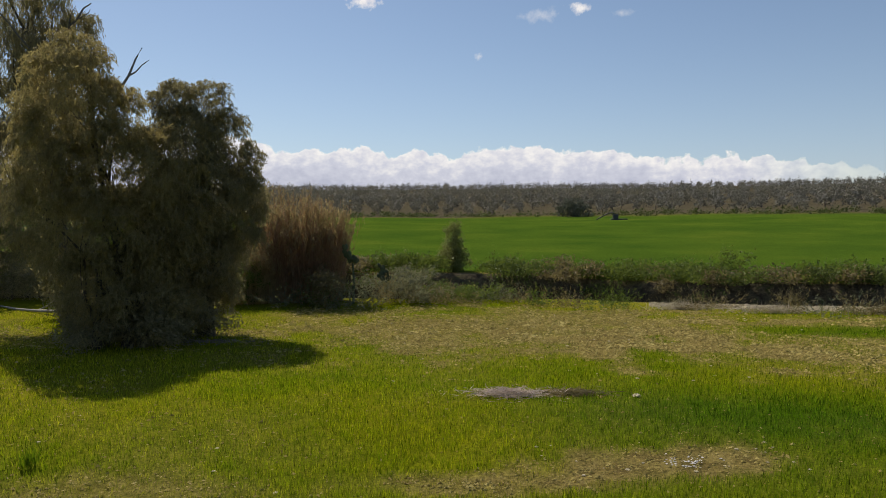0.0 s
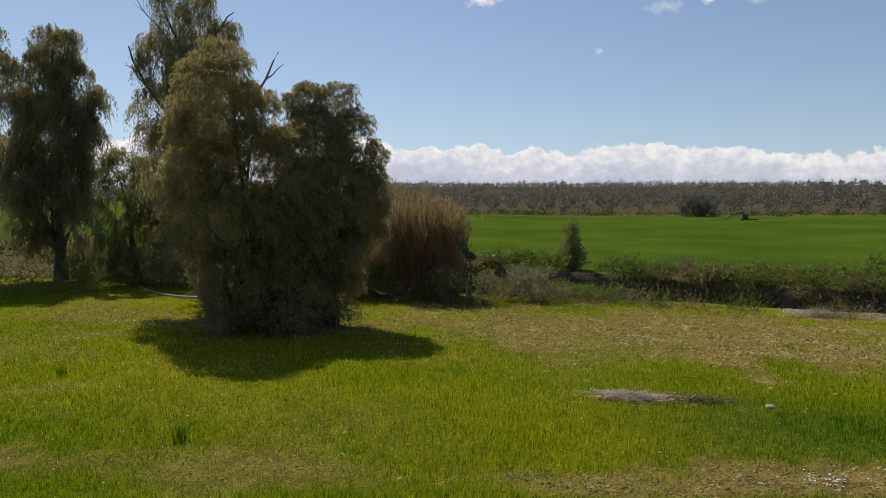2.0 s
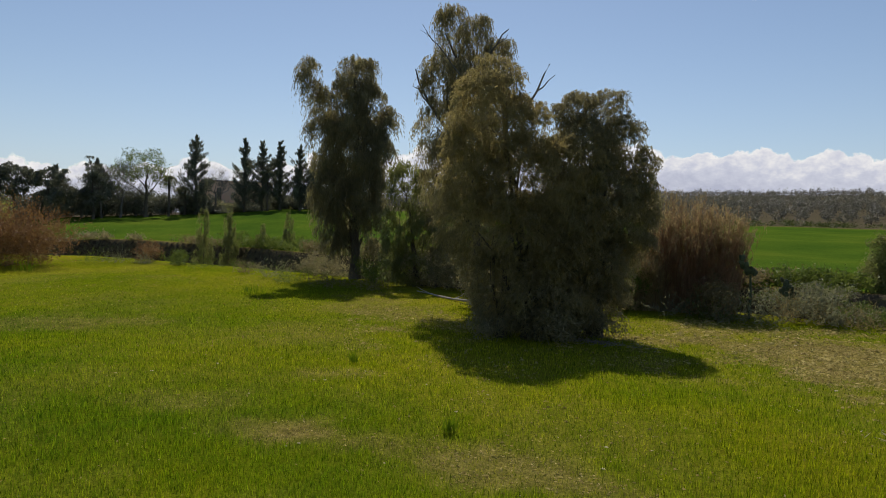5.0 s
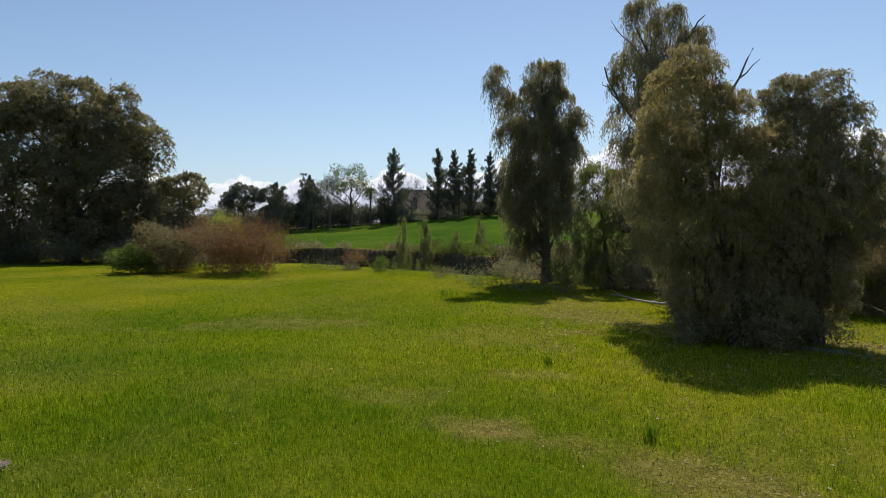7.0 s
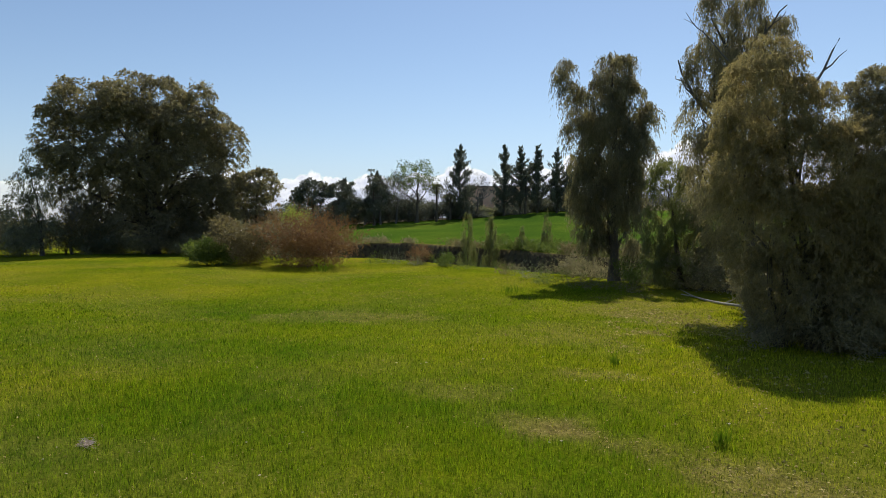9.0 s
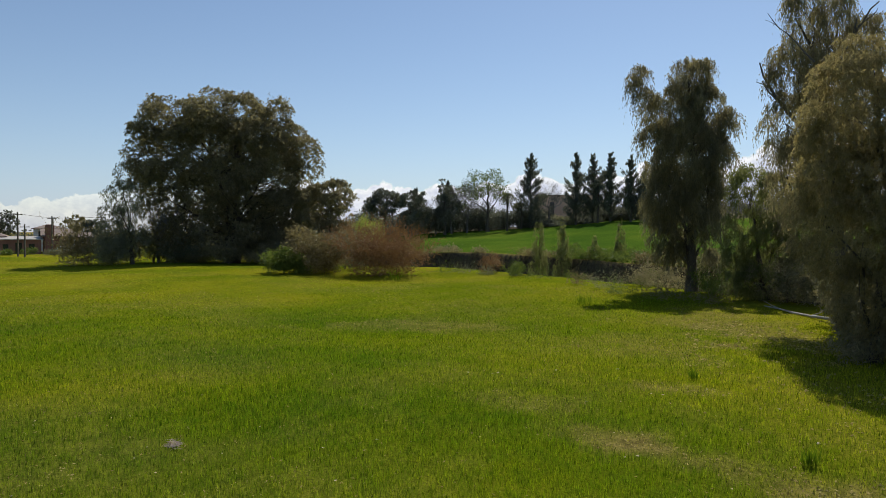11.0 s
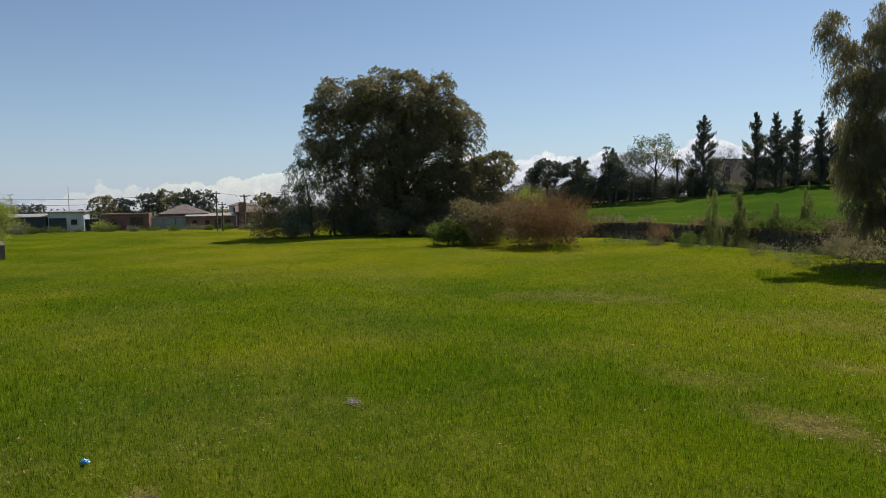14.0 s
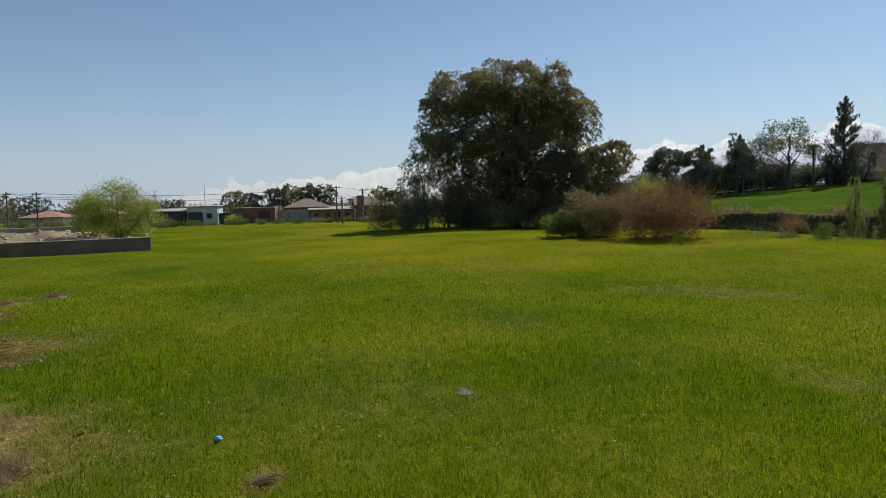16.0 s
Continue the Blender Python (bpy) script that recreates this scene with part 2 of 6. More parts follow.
def limb(a, b, r0, r1, rng, bend=0.12, n=5, sides=6):
    """A bent limb from a to b."""
    a, b = np.asarray(a, float), np.asarray(b, float)
    t = np.linspace(0, 1, n)[:, None]
    length = np.linalg.norm(b - a)
    off = rng.normal(0, bend * length, 3)
    p = a + (b - a) * t + off * (t * (1 - t) * 2) + rng.normal(0, 0.012 * length, (n, 3)) * (t > 0)
    return tube(p, r0 + (r1 - r0) * t[:, 0], sides)


def blades(c, way, length, width, rng, fold=None):
    """Leaf quads: centres c, directions way, lengths and widths."""
    n = len(c)
    way = way / (np.linalg.norm(way, axis=1)[:, None] + 1e-9)
    s = np.cross(way, rng.normal(0, 1, (n, 3)))
    s /= np.linalg.norm(s, axis=1)[:, None] + 1e-9
    h, w = np.asarray(length)[:, None] / 2 * way, np.asarray(width)[:, None] / 2 * s
    v = np.stack([c - h, c + w - h * 0.15, c + h, c - w - h * 0.15], 1).reshape(-1, 3)
    return v, np.arange(4 * n).reshape(-1, 4)


def value_noise(x, y, size, seed=0):
    """Smooth noise in 0..1 over the plan, with cells of that size."""
    gx, gy = x / size + 1000, y / size + 1000
    ix, iy = np.floor(gx).astype(int), np.floor(gy).astype(int)
    fx, fy = gx - ix, gy - iy
    fx, fy = fx * fx * (3 - 2 * fx), fy * fy * (3 - 2 * fy)
    table = np.random.RandomState(seed).rand(256, 256)
    g = lambda a, b: table[a % 256, b % 256]
    return (g(ix, iy) * (1 - fx) + g(ix + 1, iy) * fx) * (1 - fy) + (g(ix, iy + 1) * (1 - fx) + g(ix + 1, iy + 1) * fx) * fy


def ease(v, a, b):
    t = np.clip((v - a) / (b - a), 0, 1)
    return t * t * (3 - 2 * t)


# ---- the lie of the land, round the place where the camera stands ----
BEARING = [-180, -60, -33, -19, -5, 7, 20, 34, 45, 52, 57, 61, 66, 72, 80, 90, 180]  # degrees left of +y
NEAR_EDGE = [36, 36, 33.6, 33.3, 33, 32, 33, 38, 44, 58, 63, 66, 75, 95, 150, 220, 220]
STREAM = [43, 43, 40.5, 40, 40, 41.5, 44, 50, 60, 70, 77, 81, 90, 112, 170, 240, 240]
DEPTH = [1, 1, 1, 1, 1, 1, 1, 1, 1, 1, 1, 1, 0.8, 0.3, 0, 0, 0]
BANK = [0.7, 0.7, 0.7, 0.7, 0.8, 0.8, 1.0, 1.2, 1.3, 1.4, 1.5, 1.5, 1.2, 0.7, 0, 0, 0]
FIELD_END = [185, 185, 180, 180, 180, 175, 165, 150, 132, 130, 130, 130, 135, 150, 200, 300, 300]
FIELD_TOP = [6.3, 6.3, 6.3, 6.3, 5.8, 5.7, 6.0, 7.0, 6.5, 4.9, 4.2, 3.7, 2.6, 1.2, 0.2, 0.0, 0.0]
RIDGE = [26, 26, 26, 26.3, 26.8, 26.4, 25.4, 19, 11, 8, 7, 6, 4, 2, 1, 0.5, 0.5]


def plan(x, y):
    return np.hypot(x, y), np.degrees(np.arctan2(-x, y))


def height(x, y):
    x, y = np.asarray(x, float), np.asarray(y, float)
    r, az = plan(x, y)
    look_up = lambda row: np.interp(az, BEARING, row)
    rs, dep, bank, end, top = (look_up(q) for q in (STREAM, DEPTH, BANK, FIELD_END, FIELD_TOP))
    wob = (value_noise(x, y, 5.0, 3) - 0.5) * (1.6 - 1.5 * ease(az, 40, 50))
    d = r - rs + wob
    late = 1 - ease(az, -12, 2)
    z = -1.65 * dep * ease(d, -5.5 + 2.7 * late, -1.0 + 0.4 * late)
    z = z + (bank + 1.65 * dep) * ease(d, 1.4, 2.5)
    z = z + np.maximum(top - bank, 0) * np.clip((r - rs - 3.0) / (end - rs - 3.0), 0, 1)
    z = z + (look_up(RIDGE) - top) * np.clip((r - end) / (430 - end), 0, 1)
    z = z - 6 * ease(r, 520, 1500) * (look_up(RIDGE) > 3)
    z = z + 0.45 * (value_noise(x, y, 13.0, 5) - 0.5) * ease(r, 10, 16) + 0.05 * (value_noise(x, y, 1.3, 6) - 0.5)
    # the raised verge on which the camera stands
    z = z + 2.3 * (1 - ease(r, 3.0, 8.5))
    return z


def top_of(x, y):
    return float(height(np.array([x]), np.array([y]))[0])


# dry and bare places in the near field: x, y, half sizes, turn, strength
DRY = [(4, 27.6, 14, 7.2, 0, 0.8), (14, 23, 10, 6, 0, 0.45), (3.8, 11.3, 2.3, 0.8, 5, 1.25), (2.0, 15.5, 1.7, 0.35, 0, 0.9), (-19, 26.5, 8, 2.6, -38, 0.5),
       (-27, 14, 5, 2.2, 60, 0.4), (-12.2, 9.3, 1.6, 0.9, 30, 0.25), (-9.3, 9.1, 1.4, 0.6, 20, 0.4), (-4.5, 10.0, 4.6, 0.8, 6, 0.6), (-11.2, 13.2, 1.5, 0.8, 30, 0.35), (14.5, 25.6, 4.5, 1.6, -12, -1.1), (0.7, 10.5, 1.7, 0.5, 0, 0.7),
       (-32.8, -13.8, 1.1, 0.7, 0, 0.7), (-30.5, -14.9, 1.5, 0.9, 0, 0.8), (-19.5, -10.5, 3.0, 2.4, 30, 0.8), (-12.0, -5.6, 2.4, 1.5, 20, 0.5), (-12.4, -7.0, 2.4, 1.2, 25, 0.9), (-9.7, -1.55, 0.45, 0.25, 0, 0.6), (-16, 18, 6, 2.5, -30, 0.3)]


def ripeness(x, y):
    """How far the grass has turned from deep green (below 0) to yellow-green (above 0)."""
    r, az = plan(x, y)
    k = 0.03 - 0.105 * ease(az, 26, 56)
    k = k - 0.07 * (1 - ease(r, 14, 20)) * ease(r, 10.5, 14) * ease(az, 20, 60) - 0.07 * (1 - ease(r, 9, 14)) * (1 - ease(az, 40, 70)) + 0.09 * (1 - ease(r, 10, 15)) * ease(az, 84, 100) - 0.14 * np.exp(-((x - 14.5) / 4.5) ** 2 - ((y - 25.6) / 2.0) ** 2)
    k = k - 0.18 * np.exp(-((x - 6.5) / 4.0) ** 2 - ((y - 14.0) / 2.2) ** 2)
    k = k + 0.05 * np.exp(-((x + 14) / 7.0) ** 2 - ((y - 13) / 6.0) ** 2)
    # colour lifted with distance on the left, to brighten the far grass
    k = k + 0.10 * ease(r, 20, 50) * ease(az, 38, 66) * (1 - ease(az, 90, 105))
    k = k + 0.15 * (value_noise(x, y, 11.0, 17) - 0.5) * ease(r, 14, 26) + 0.10 * (value_noise(x, y, 4.5, 18) - 0.5)
    return k


def lushness(x, y):
    """0: bare stubble, 1: thick green grass."""
    r, az = plan(x, y)
    g = 0.93 + 0.24 * (value_noise(x, y, 4.0, 11) - 0.5) + 0.16 * (value_noise(x, y, 0.9, 12) - 0.5)
    for cx, cy, a, b, turn, k in DRY:
        c, s = math.cos(radians(turn)), math.sin(radians(turn))
        u, v = ((x - cx) * c + (y - cy) * s) / a, (-(x - cx) * s + (y - cy) * c) / b
        q = np.hypot(u, v) + 0.9 * (value_noise(x, y, 1.3, 13) - 0.5) + 0.5 * (value_noise(x, y, 0.35, 14) - 0.5)
        g = g - k * 0.9 * (1 - ease(q, 0.35, 1.25))
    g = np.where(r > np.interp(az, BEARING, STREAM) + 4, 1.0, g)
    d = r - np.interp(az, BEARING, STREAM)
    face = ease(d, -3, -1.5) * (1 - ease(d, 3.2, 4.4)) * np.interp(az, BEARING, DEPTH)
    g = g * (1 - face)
    hill = ease(r - np.interp(az, BEARING, FIELD_END), 0, 3)
    return np.clip(g * (1 - 0.85 * hill), 0, 1)


# ground: one sheet, finer towards the middle
az_ = np.radians(np.concatenate([np.arange(-60, 40, 1.0), np.arange(40, 66, 0.4), np.arange(66, 130, 1.0), np.arange(130, 300, 4.0)]))
r_ = np.concatenate([np.linspace(0.01, 30, 60), np.linspace(30.4, 100, 200), np.geomspace(101, 4500, 80)])
A_, R_ = np.meshgrid(az_, r_, indexing="ij")
X_, Y_ = -np.sin(A_) * R_, np.cos(A_) * R_
Z_ = height(X_.ravel(), Y_.ravel())
na_, nr_ = A_.shape
i_, j_ = np.meshgrid(np.arange(na_), np.arange(nr_ - 1), indexing="ij")
k_ = (i_ + 1) % na_
f_ = np.stack([i_ * nr_ + j_, i_ * nr_ + j_ + 1, k_ * nr_ + j_ + 1, k_ * nr_ + j_], -1).reshape(-1, 4)[:, ::-1]
ground = new("ground", mesh_of("ground", np.stack([X_.ravel(), Y_.ravel(), Z_], 1), f_, GROUND, lushness(X_.ravel(), Y_.ravel()), True))
r_, az_ = plan(X_.ravel(), Y_.ravel())
in_crop = ease(r_ - np.interp(az_, BEARING, STREAM), 3.0, 5.0) * (1 - ease(r_ - np.interp(az_, BEARING, FIELD_END), -1, 2)) * (1 - ease(az_, 66, 74))
hill_or_bank_shade = ease(r_ - np.interp(az_, BEARING, FIELD_END), -1, 2) * (1 - ease(az_, 66, 74))
# shade painted in: stream bed and bank face take the dark hill colour
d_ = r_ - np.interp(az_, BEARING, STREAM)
hill_or_bank_shade = np.maximum(hill_or_bank_shade, ease(d_, -2.5, -0.5) * (1 - ease(d_, 2.6, 3.4)) * np.interp(az_, BEARING, DEPTH))
for name_, values_ in (("crop", in_crop), ("hill", hill_or_bank_shade)):
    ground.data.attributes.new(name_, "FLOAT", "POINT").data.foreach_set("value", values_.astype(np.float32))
tagged(ground, "green grassy fields with dry stubble and a stream bed", "ground", kind="structure")


# ---- grass ----
def scatter_polar(rng, n, r0, r1, power, a0=-48, a1=128):
    """Points over the plan, their density falling with distance as r to the minus power."""
    q = 2 - power
    u = rng.rand(n)
    r = (r0 ** q + u * (r1 ** q - r0 ** q)) ** (1 / q)
    a = np.radians(rng.uniform(a0, a1, n))
    return -np.sin(a) * r, np.cos(a) * r, r


def grass_mesh(name, n, r0, r1, power, seed, keep, tall=1.0, mat=None):
    rng = np.random.RandomState(seed)
    x, y, r = scatter_polar(rng, n, r0, r1, power)
    g = lushness(x, y)
    tuft = value_noise(x, y, 0.16, 23) * 0.6 + value_noise(x, y, 0.45, 24) * 0.4
    ok = keep(x, y, r) & (rng.rand(n) < (0.3 + 0.7 * g) * np.clip(1.3 * tuft + 0.3, 0.4, 1))
    x, y, r, g, tuft = x[ok], y[ok], r[ok], g[ok], tuft[ok]
    m = len(x)
    z = height(x, y)
    swell = (0.8 + 0.4 * value_noise(x, y, 2.6, 21)) * (0.65 + 0.7 * tuft)
    h = tall * (0.03 + 0.085 * g * swell) * rng.uniform(0.6, 1.35, m) * (1 - 0.55 * ease(r, 16, 55))
    w = (0.004 + 0.00085 * r) * rng.uniform(0.6, 1.3, m)
    turn = rng.uniform(0, 2 * np.pi, m)
    lean = rng.normal(0, 0.2, (m, 2)) * h[:, None]
    base = np.stack([x, y, z - 0.01], 1)
    side = np.stack([np.cos(turn) * w / 2, np.sin(turn) * w / 2, np.zeros(m)], 1)
    tip = base + np.stack([lean[:, 0], lean[:, 1], h], 1)
    v = np.stack([base - side, base + side, tip], 1).reshape(-1, 3)
    return mesh_of(name, v, np.arange(3 * m).reshape(-1, 3), mat, np.repeat(g, 3))


def near_side(x, y, r):
    az = plan(x, y)[1]
    return r < np.interp(az, BEARING, NEAR_EDGE) + 1.5


def far_side(x, y, r):
    az = plan(x, y)[1]
    return (r > np.interp(az, BEARING, STREAM) + 4) & (r < np.interp(az, BEARING, FIELD_END)) & (az < 75)


grass = new("grass", grass_mesh("grass", 1050000, 8.6, 125, 1.75, 31, near_side, 1.0, GRASS))
tagged(grass, "thick green spring grass thinning over dry stubble", "grass", kind="stuff")
rng_ = np.random.RandomState(33)
x_, y_, r_ = scatter_polar(rng_, 300000, 8.8, 50, 1.1)
ok_ = near_side(x_, y_, r_) & (rng_.rand(len(x_)) < 0.015 + 0.42 * (1 - lushness(x_, y_)))
x_, y_, r_ = x_[ok_], y_[ok_], r_[ok_]
c_ = np.stack([x_, y_, height(x_, y_) + rng_.uniform(0.02, 0.07, len(x_))], 1)
q_ = rng_.uniform(0.010, 0.03, len(x_)) * (0.7 + r_ / 24)
v_ = np.stack([rng_.normal(0, 1, len(x_)), rng_.normal(0, 1, len(x_)), rng_.normal(0, 0.5, len(x_))], 1)
h_, s_ = v_ / np.linalg.norm(v_, axis=1)[:, None] * q_[:, None], np.stack([-v_[:, 1], v_[:, 0], rng_.normal(0, 0.4, len(x_))], 1)
s_ = s_ / np.linalg.norm(s_, axis=1)[:, None] * q_[:, None] * 0.45
v_ = np.stack([c_ - h_, c_ + s_, c_ + h_, c_ - s_], 1).reshape(-1, 3)
litter = new("plant_litter", mesh_of("plant_litter", v_, np.arange(len(v_)).reshape(-1, 4), LITTER))
tagged(litter, "pale dead leaves and clods strewn over the stubble", "litter", kind="stuff")
# clods: low uneven lumps of pale dry soil and roots over the stubble
rng_ = np.random.RandomState(34)
x_, y_, r_ = scatter_polar(rng_, 90000, 9.5, 34, 0.9, -46, 40)
ok_ = near_side(x_, y_, r_) & (rng_.rand(len(x_)) < 0.42 * (1 - lushness(x_, y_)) ** 1.3)
x_, y_ = x_[ok_], y_[ok_]
m_ = len(x_)
q_ = rng_.uniform(0.033, 0.095, m_) * (0.6 + 0.5 * value_noise(x_, y_, 0.8, 26)) * np.clip(np.hypot(x_, y_) / 25, 0.4, 1.1)
a_ = rng_.uniform(0, 6.28, m_)[:, None] + np.arange(5) * 2 * np.pi / 5
ring_ = np.stack([np.cos(a_) * q_[:, None] * rng_.uniform(0.7, 1.3, (m_, 5)), np.sin(a_) * q_[:, None] * rng_.uniform(0.6, 1.1, (m_, 5)), np.full((m_, 5), -0.006)], -1)
tip_ = np.stack([rng_.normal(0, 0.25, m_) * q_, rng_.normal(0, 0.25, m_) * q_, q_ * rng_.uniform(0.35, 0.75, m_)], 1)
v_ = np.concatenate([ring_, tip_[:, None]], 1) + np.stack([x_, y_, height(x_, y_) + 0.012], 1)[:, None]
f_ = (np.array([(k, (k + 1) % 5, 5) for k in range(5)])[None] + (np.arange(m_) * 6)[:, None, None]).reshape(-1, 3)
clods = new("clods", mesh_of("clods", v_.reshape(-1, 3), f_, CLOD))
tagged(clods, "pale crumbly clods of dry soil among the stubble", "clods", kind="stuff")
crop = new("crop", grass_mesh("crop", 60000, 45, 180, 1.2, 32, far_side, 0.45, CROP))
tagged(crop, "young green cereal crop on the slope", "crop", kind="stuff")


# ---- clouds far off, along the horizon ----
CLOUD, n_, l_, b_ = material("cloud")
n_.remove(b_)
uv_ = n_.new("ShaderNodeUVMap")
sep_ = n_.new("ShaderNodeSeparateXYZ")
l_.new(uv_.outputs[0], sep_.inputs[0])


def calc(op, a, b=None, c=None, clamp=False):
    q = n_.new("ShaderNodeMath")
    q.operation, q.use_clamp = op, clamp
    for slot, value in enumerate((a, b, c)):
        if value is None:
            continue
        if isinstance(value, (int, float)):
            q.inputs[slot].default_value = value
        else:
            l_.new(value, q.inputs[slot])
    return q.outputs[0]


def cloud_noise(scale, detail, rough, stretch=1.0):
    mp, q = n_.new("ShaderNodeMapping"), n_.new("ShaderNodeTexNoise")
    mp.inputs["Scale"].default_value = (scale, scale * stretch, 1)
    l_.new(uv_.outputs[0], mp.inputs["Vector"])
    l_.new(mp.outputs[0], q.inputs["Vector"])
    q.inputs["Scale"].default_value, q.inputs["Detail"].default_value, q.inputs["Roughness"].default_value = 1.0, detail, rough
    return q.outputs[0]


# height of the cloud bank's top, in degrees, by bearing
crest_ = n_.new("ShaderNodeFloatCurve")
curve_ = crest_.mapping.curves[0]
CREST = [(-60, 2.0), (-36, 3.2), (-24, 5.2), (-10, 6.0), (4, 6.2), (20, 6.9), (36, 6.0), (50, 4.3), (64, 4.1), (76, 3.6), (90, 2.6), (99, 1.9), (105, 0.6), (130, 0.0)]
span_ = lambda a: (a + 60) / 190
for i, (a, h) in enumerate(CREST):
    if i == 0:
        curve_.points[0].location = (0, h / 10)
    elif i == len(CREST) - 1:
        curve_.points[-1].location = (1, h / 10)
    else:
        curve_.points.new(span_(a), h / 10)
crest_.mapping.update()
l_.new(calc("MULTIPLY_ADD", sep_.outputs[0], 1 / 190, 60 / 190), crest_.inputs["Value"])
edge_ = calc("MULTIPLY", crest_.outputs[0], 10.0)
billow_ = calc("ADD", calc("MULTIPLY_ADD", cloud_noise(0.16, 2, 0.5, 0.6), 3.4, -1.7), calc("MULTIPLY_ADD", cloud_noise(0.55, 6, 0.52), 3.0, -1.5))
depth_ = calc("SUBTRACT", calc("ADD", edge_, billow_), sep_.outputs[1])
bank_ = calc("MULTIPLY", depth_, 5.5, clamp=True)


def puff(u, v, ru, rv, gain):
    """A small loose cloud round bearing u and height v."""
    du = calc("MULTIPLY", calc("SUBTRACT", sep_.outputs[0], u), 1 / ru)
    dv = calc("MULTIPLY", calc("SUBTRACT", sep_.outputs[1], v), 1 / rv)
    q = calc("SQRT", calc("ADD", calc("MULTIPLY", du, du), calc("MULTIPLY", dv, dv)))
    q = calc("ADD", q, calc("MULTIPLY_ADD", cloud_noise(1.3, 5, 0.6), 2.6, -1.3))
    return calc("MULTIPLY", calc("SUBTRACT", 1.0, q), gain, clamp=True)


alpha_ = bank_
for u, v, ru, rv, gain in ((6.6, 17.9, 1.5, 0.6, 1.3), (-2.9, 13.7, 0.35, 0.35, 0.7), (-11.2, 17.2, 1.1, 0.45, 1.1), (-8.0, 16.8, 1.8, 0.6, 0.35), (-14.5, 16.6, 0.9, 0.3, 0.3)):
    alpha_ = calc("MAXIMUM", alpha_, puff(u, v, ru, rv, gain))
foot_ = calc("MULTIPLY_ADD", sep_.outputs[1], 0.45, 0.25, clamp=True)
right_ = calc("MULTIPLY_ADD", sep_.outputs[0], 0.085, 3.0, clamp=True)
left_ = calc("MULTIPLY_ADD", sep_.outputs[0], -0.02, 2.3, clamp=True)
alpha_ = calc("MULTIPLY", calc("MULTIPLY", calc("MULTIPLY", alpha_, left_), calc("MULTIPLY_ADD", right_, 0.92, 0.06)), 0.96)
shade_ = ramp(n_, [(0.28, (0.49, 0.53, 0.69)), (0.48, (0.64, 0.68, 0.82)), (0.68, (0.97, 0.98, 1.0))])
rim_ = calc("SUBTRACT", 1.0, calc("MULTIPLY", depth_, 0.28, clamp=True))
l_.new(calc("ADD", calc("MULTIPLY", cloud_noise(0.9, 6, 0.6, 1.4), 0.58), calc("MULTIPLY", rim_, 0.36)), shade_.inputs[0])
haze_ = calc("POWER", 2.718, calc("MULTIPLY", sep_.outputs[1], -0.17))
haze_ = calc("MULTIPLY", haze_, 0.66, clamp=True)
glow_, clear_, mx_ = n_.new("ShaderNodeEmission"), n_.new("ShaderNodeBsdfTransparent"), n_.new("ShaderNodeMixShader")
cover_ = calc("MAXIMUM", alpha_, haze_)
l_.new(mixer(n_, l_, calc("DIVIDE", alpha_, calc("ADD", cover_, 0.001), clamp=True), (0.37, 0.505, 0.79), shade_.outputs[0]), glow_.inputs["Color"])
glow_.inputs["Strength"].default_value = 0.92
l_.new(cover_, mx_.inputs[0])
l_.new(clear_.outputs[0], mx_.inputs[1])
l_.new(glow_.outputs[0], mx_.inputs[2])
l_.new(mx_.outputs[0], n_["Material Output"].inputs["Surface"])

az_ = np.arange(-60, 131, 2.0)
el_ = np.arange(-1, 23, 2.0)
A_, E_ = np.meshgrid(az_, el_, indexing="ij")
D_ = 3800.0
v_ = np.stack([-np.sin(np.radians(A_)) * D_, np.cos(np.radians(A_)) * D_, 4 + np.tan(np.radians(E_)) * D_], -1).reshape(-1, 3)
i_, j_ = np.meshgrid(np.arange(len(az_) - 1), np.arange(len(el_) - 1), indexing="ij")
k_ = len(el_)
f_ = np.stack([i_ * k_ + j_, i_ * k_ + j_ + 1, (i_ + 1) * k_ + j_ + 1, (i_ + 1) * k_ + j_], -1).reshape(-1, 4)
me_ = mesh_of("backdrop", v_, f_, CLOUD)
uvs_ = me_.uv_layers.new(name="UVMap")
uvs_.data.foreach_set("uv", np.stack([A_.ravel(), E_.ravel()], 1)[f_.ravel()].astype(np.float32).ravel())
tagged(new("backdrop", me_), "white cumulus clouds banked along the horizon", "sky", kind="structure")


# ---- trees ----
def clumps_of(lobes, rng, many, size):
    """Breaks lobes (x, y, z, across, up) into smaller clumps scattered over them."""
    out = []
    for x, y, z, a, b in lobes:
        for _ in range(many):
            d = rng.normal(0, 1, 3)
            d /= np.linalg.norm(d)
            q = rng.rand() ** 0.13 * 0.97
            k = size * rng.uniform(0.65, 1.35)
            out.append((x + d[0] * a * q, y + d[1] * a * q, z + d[2] * b * q, max(a * k, 0.1), max(b * k, 0.1)))
    return out


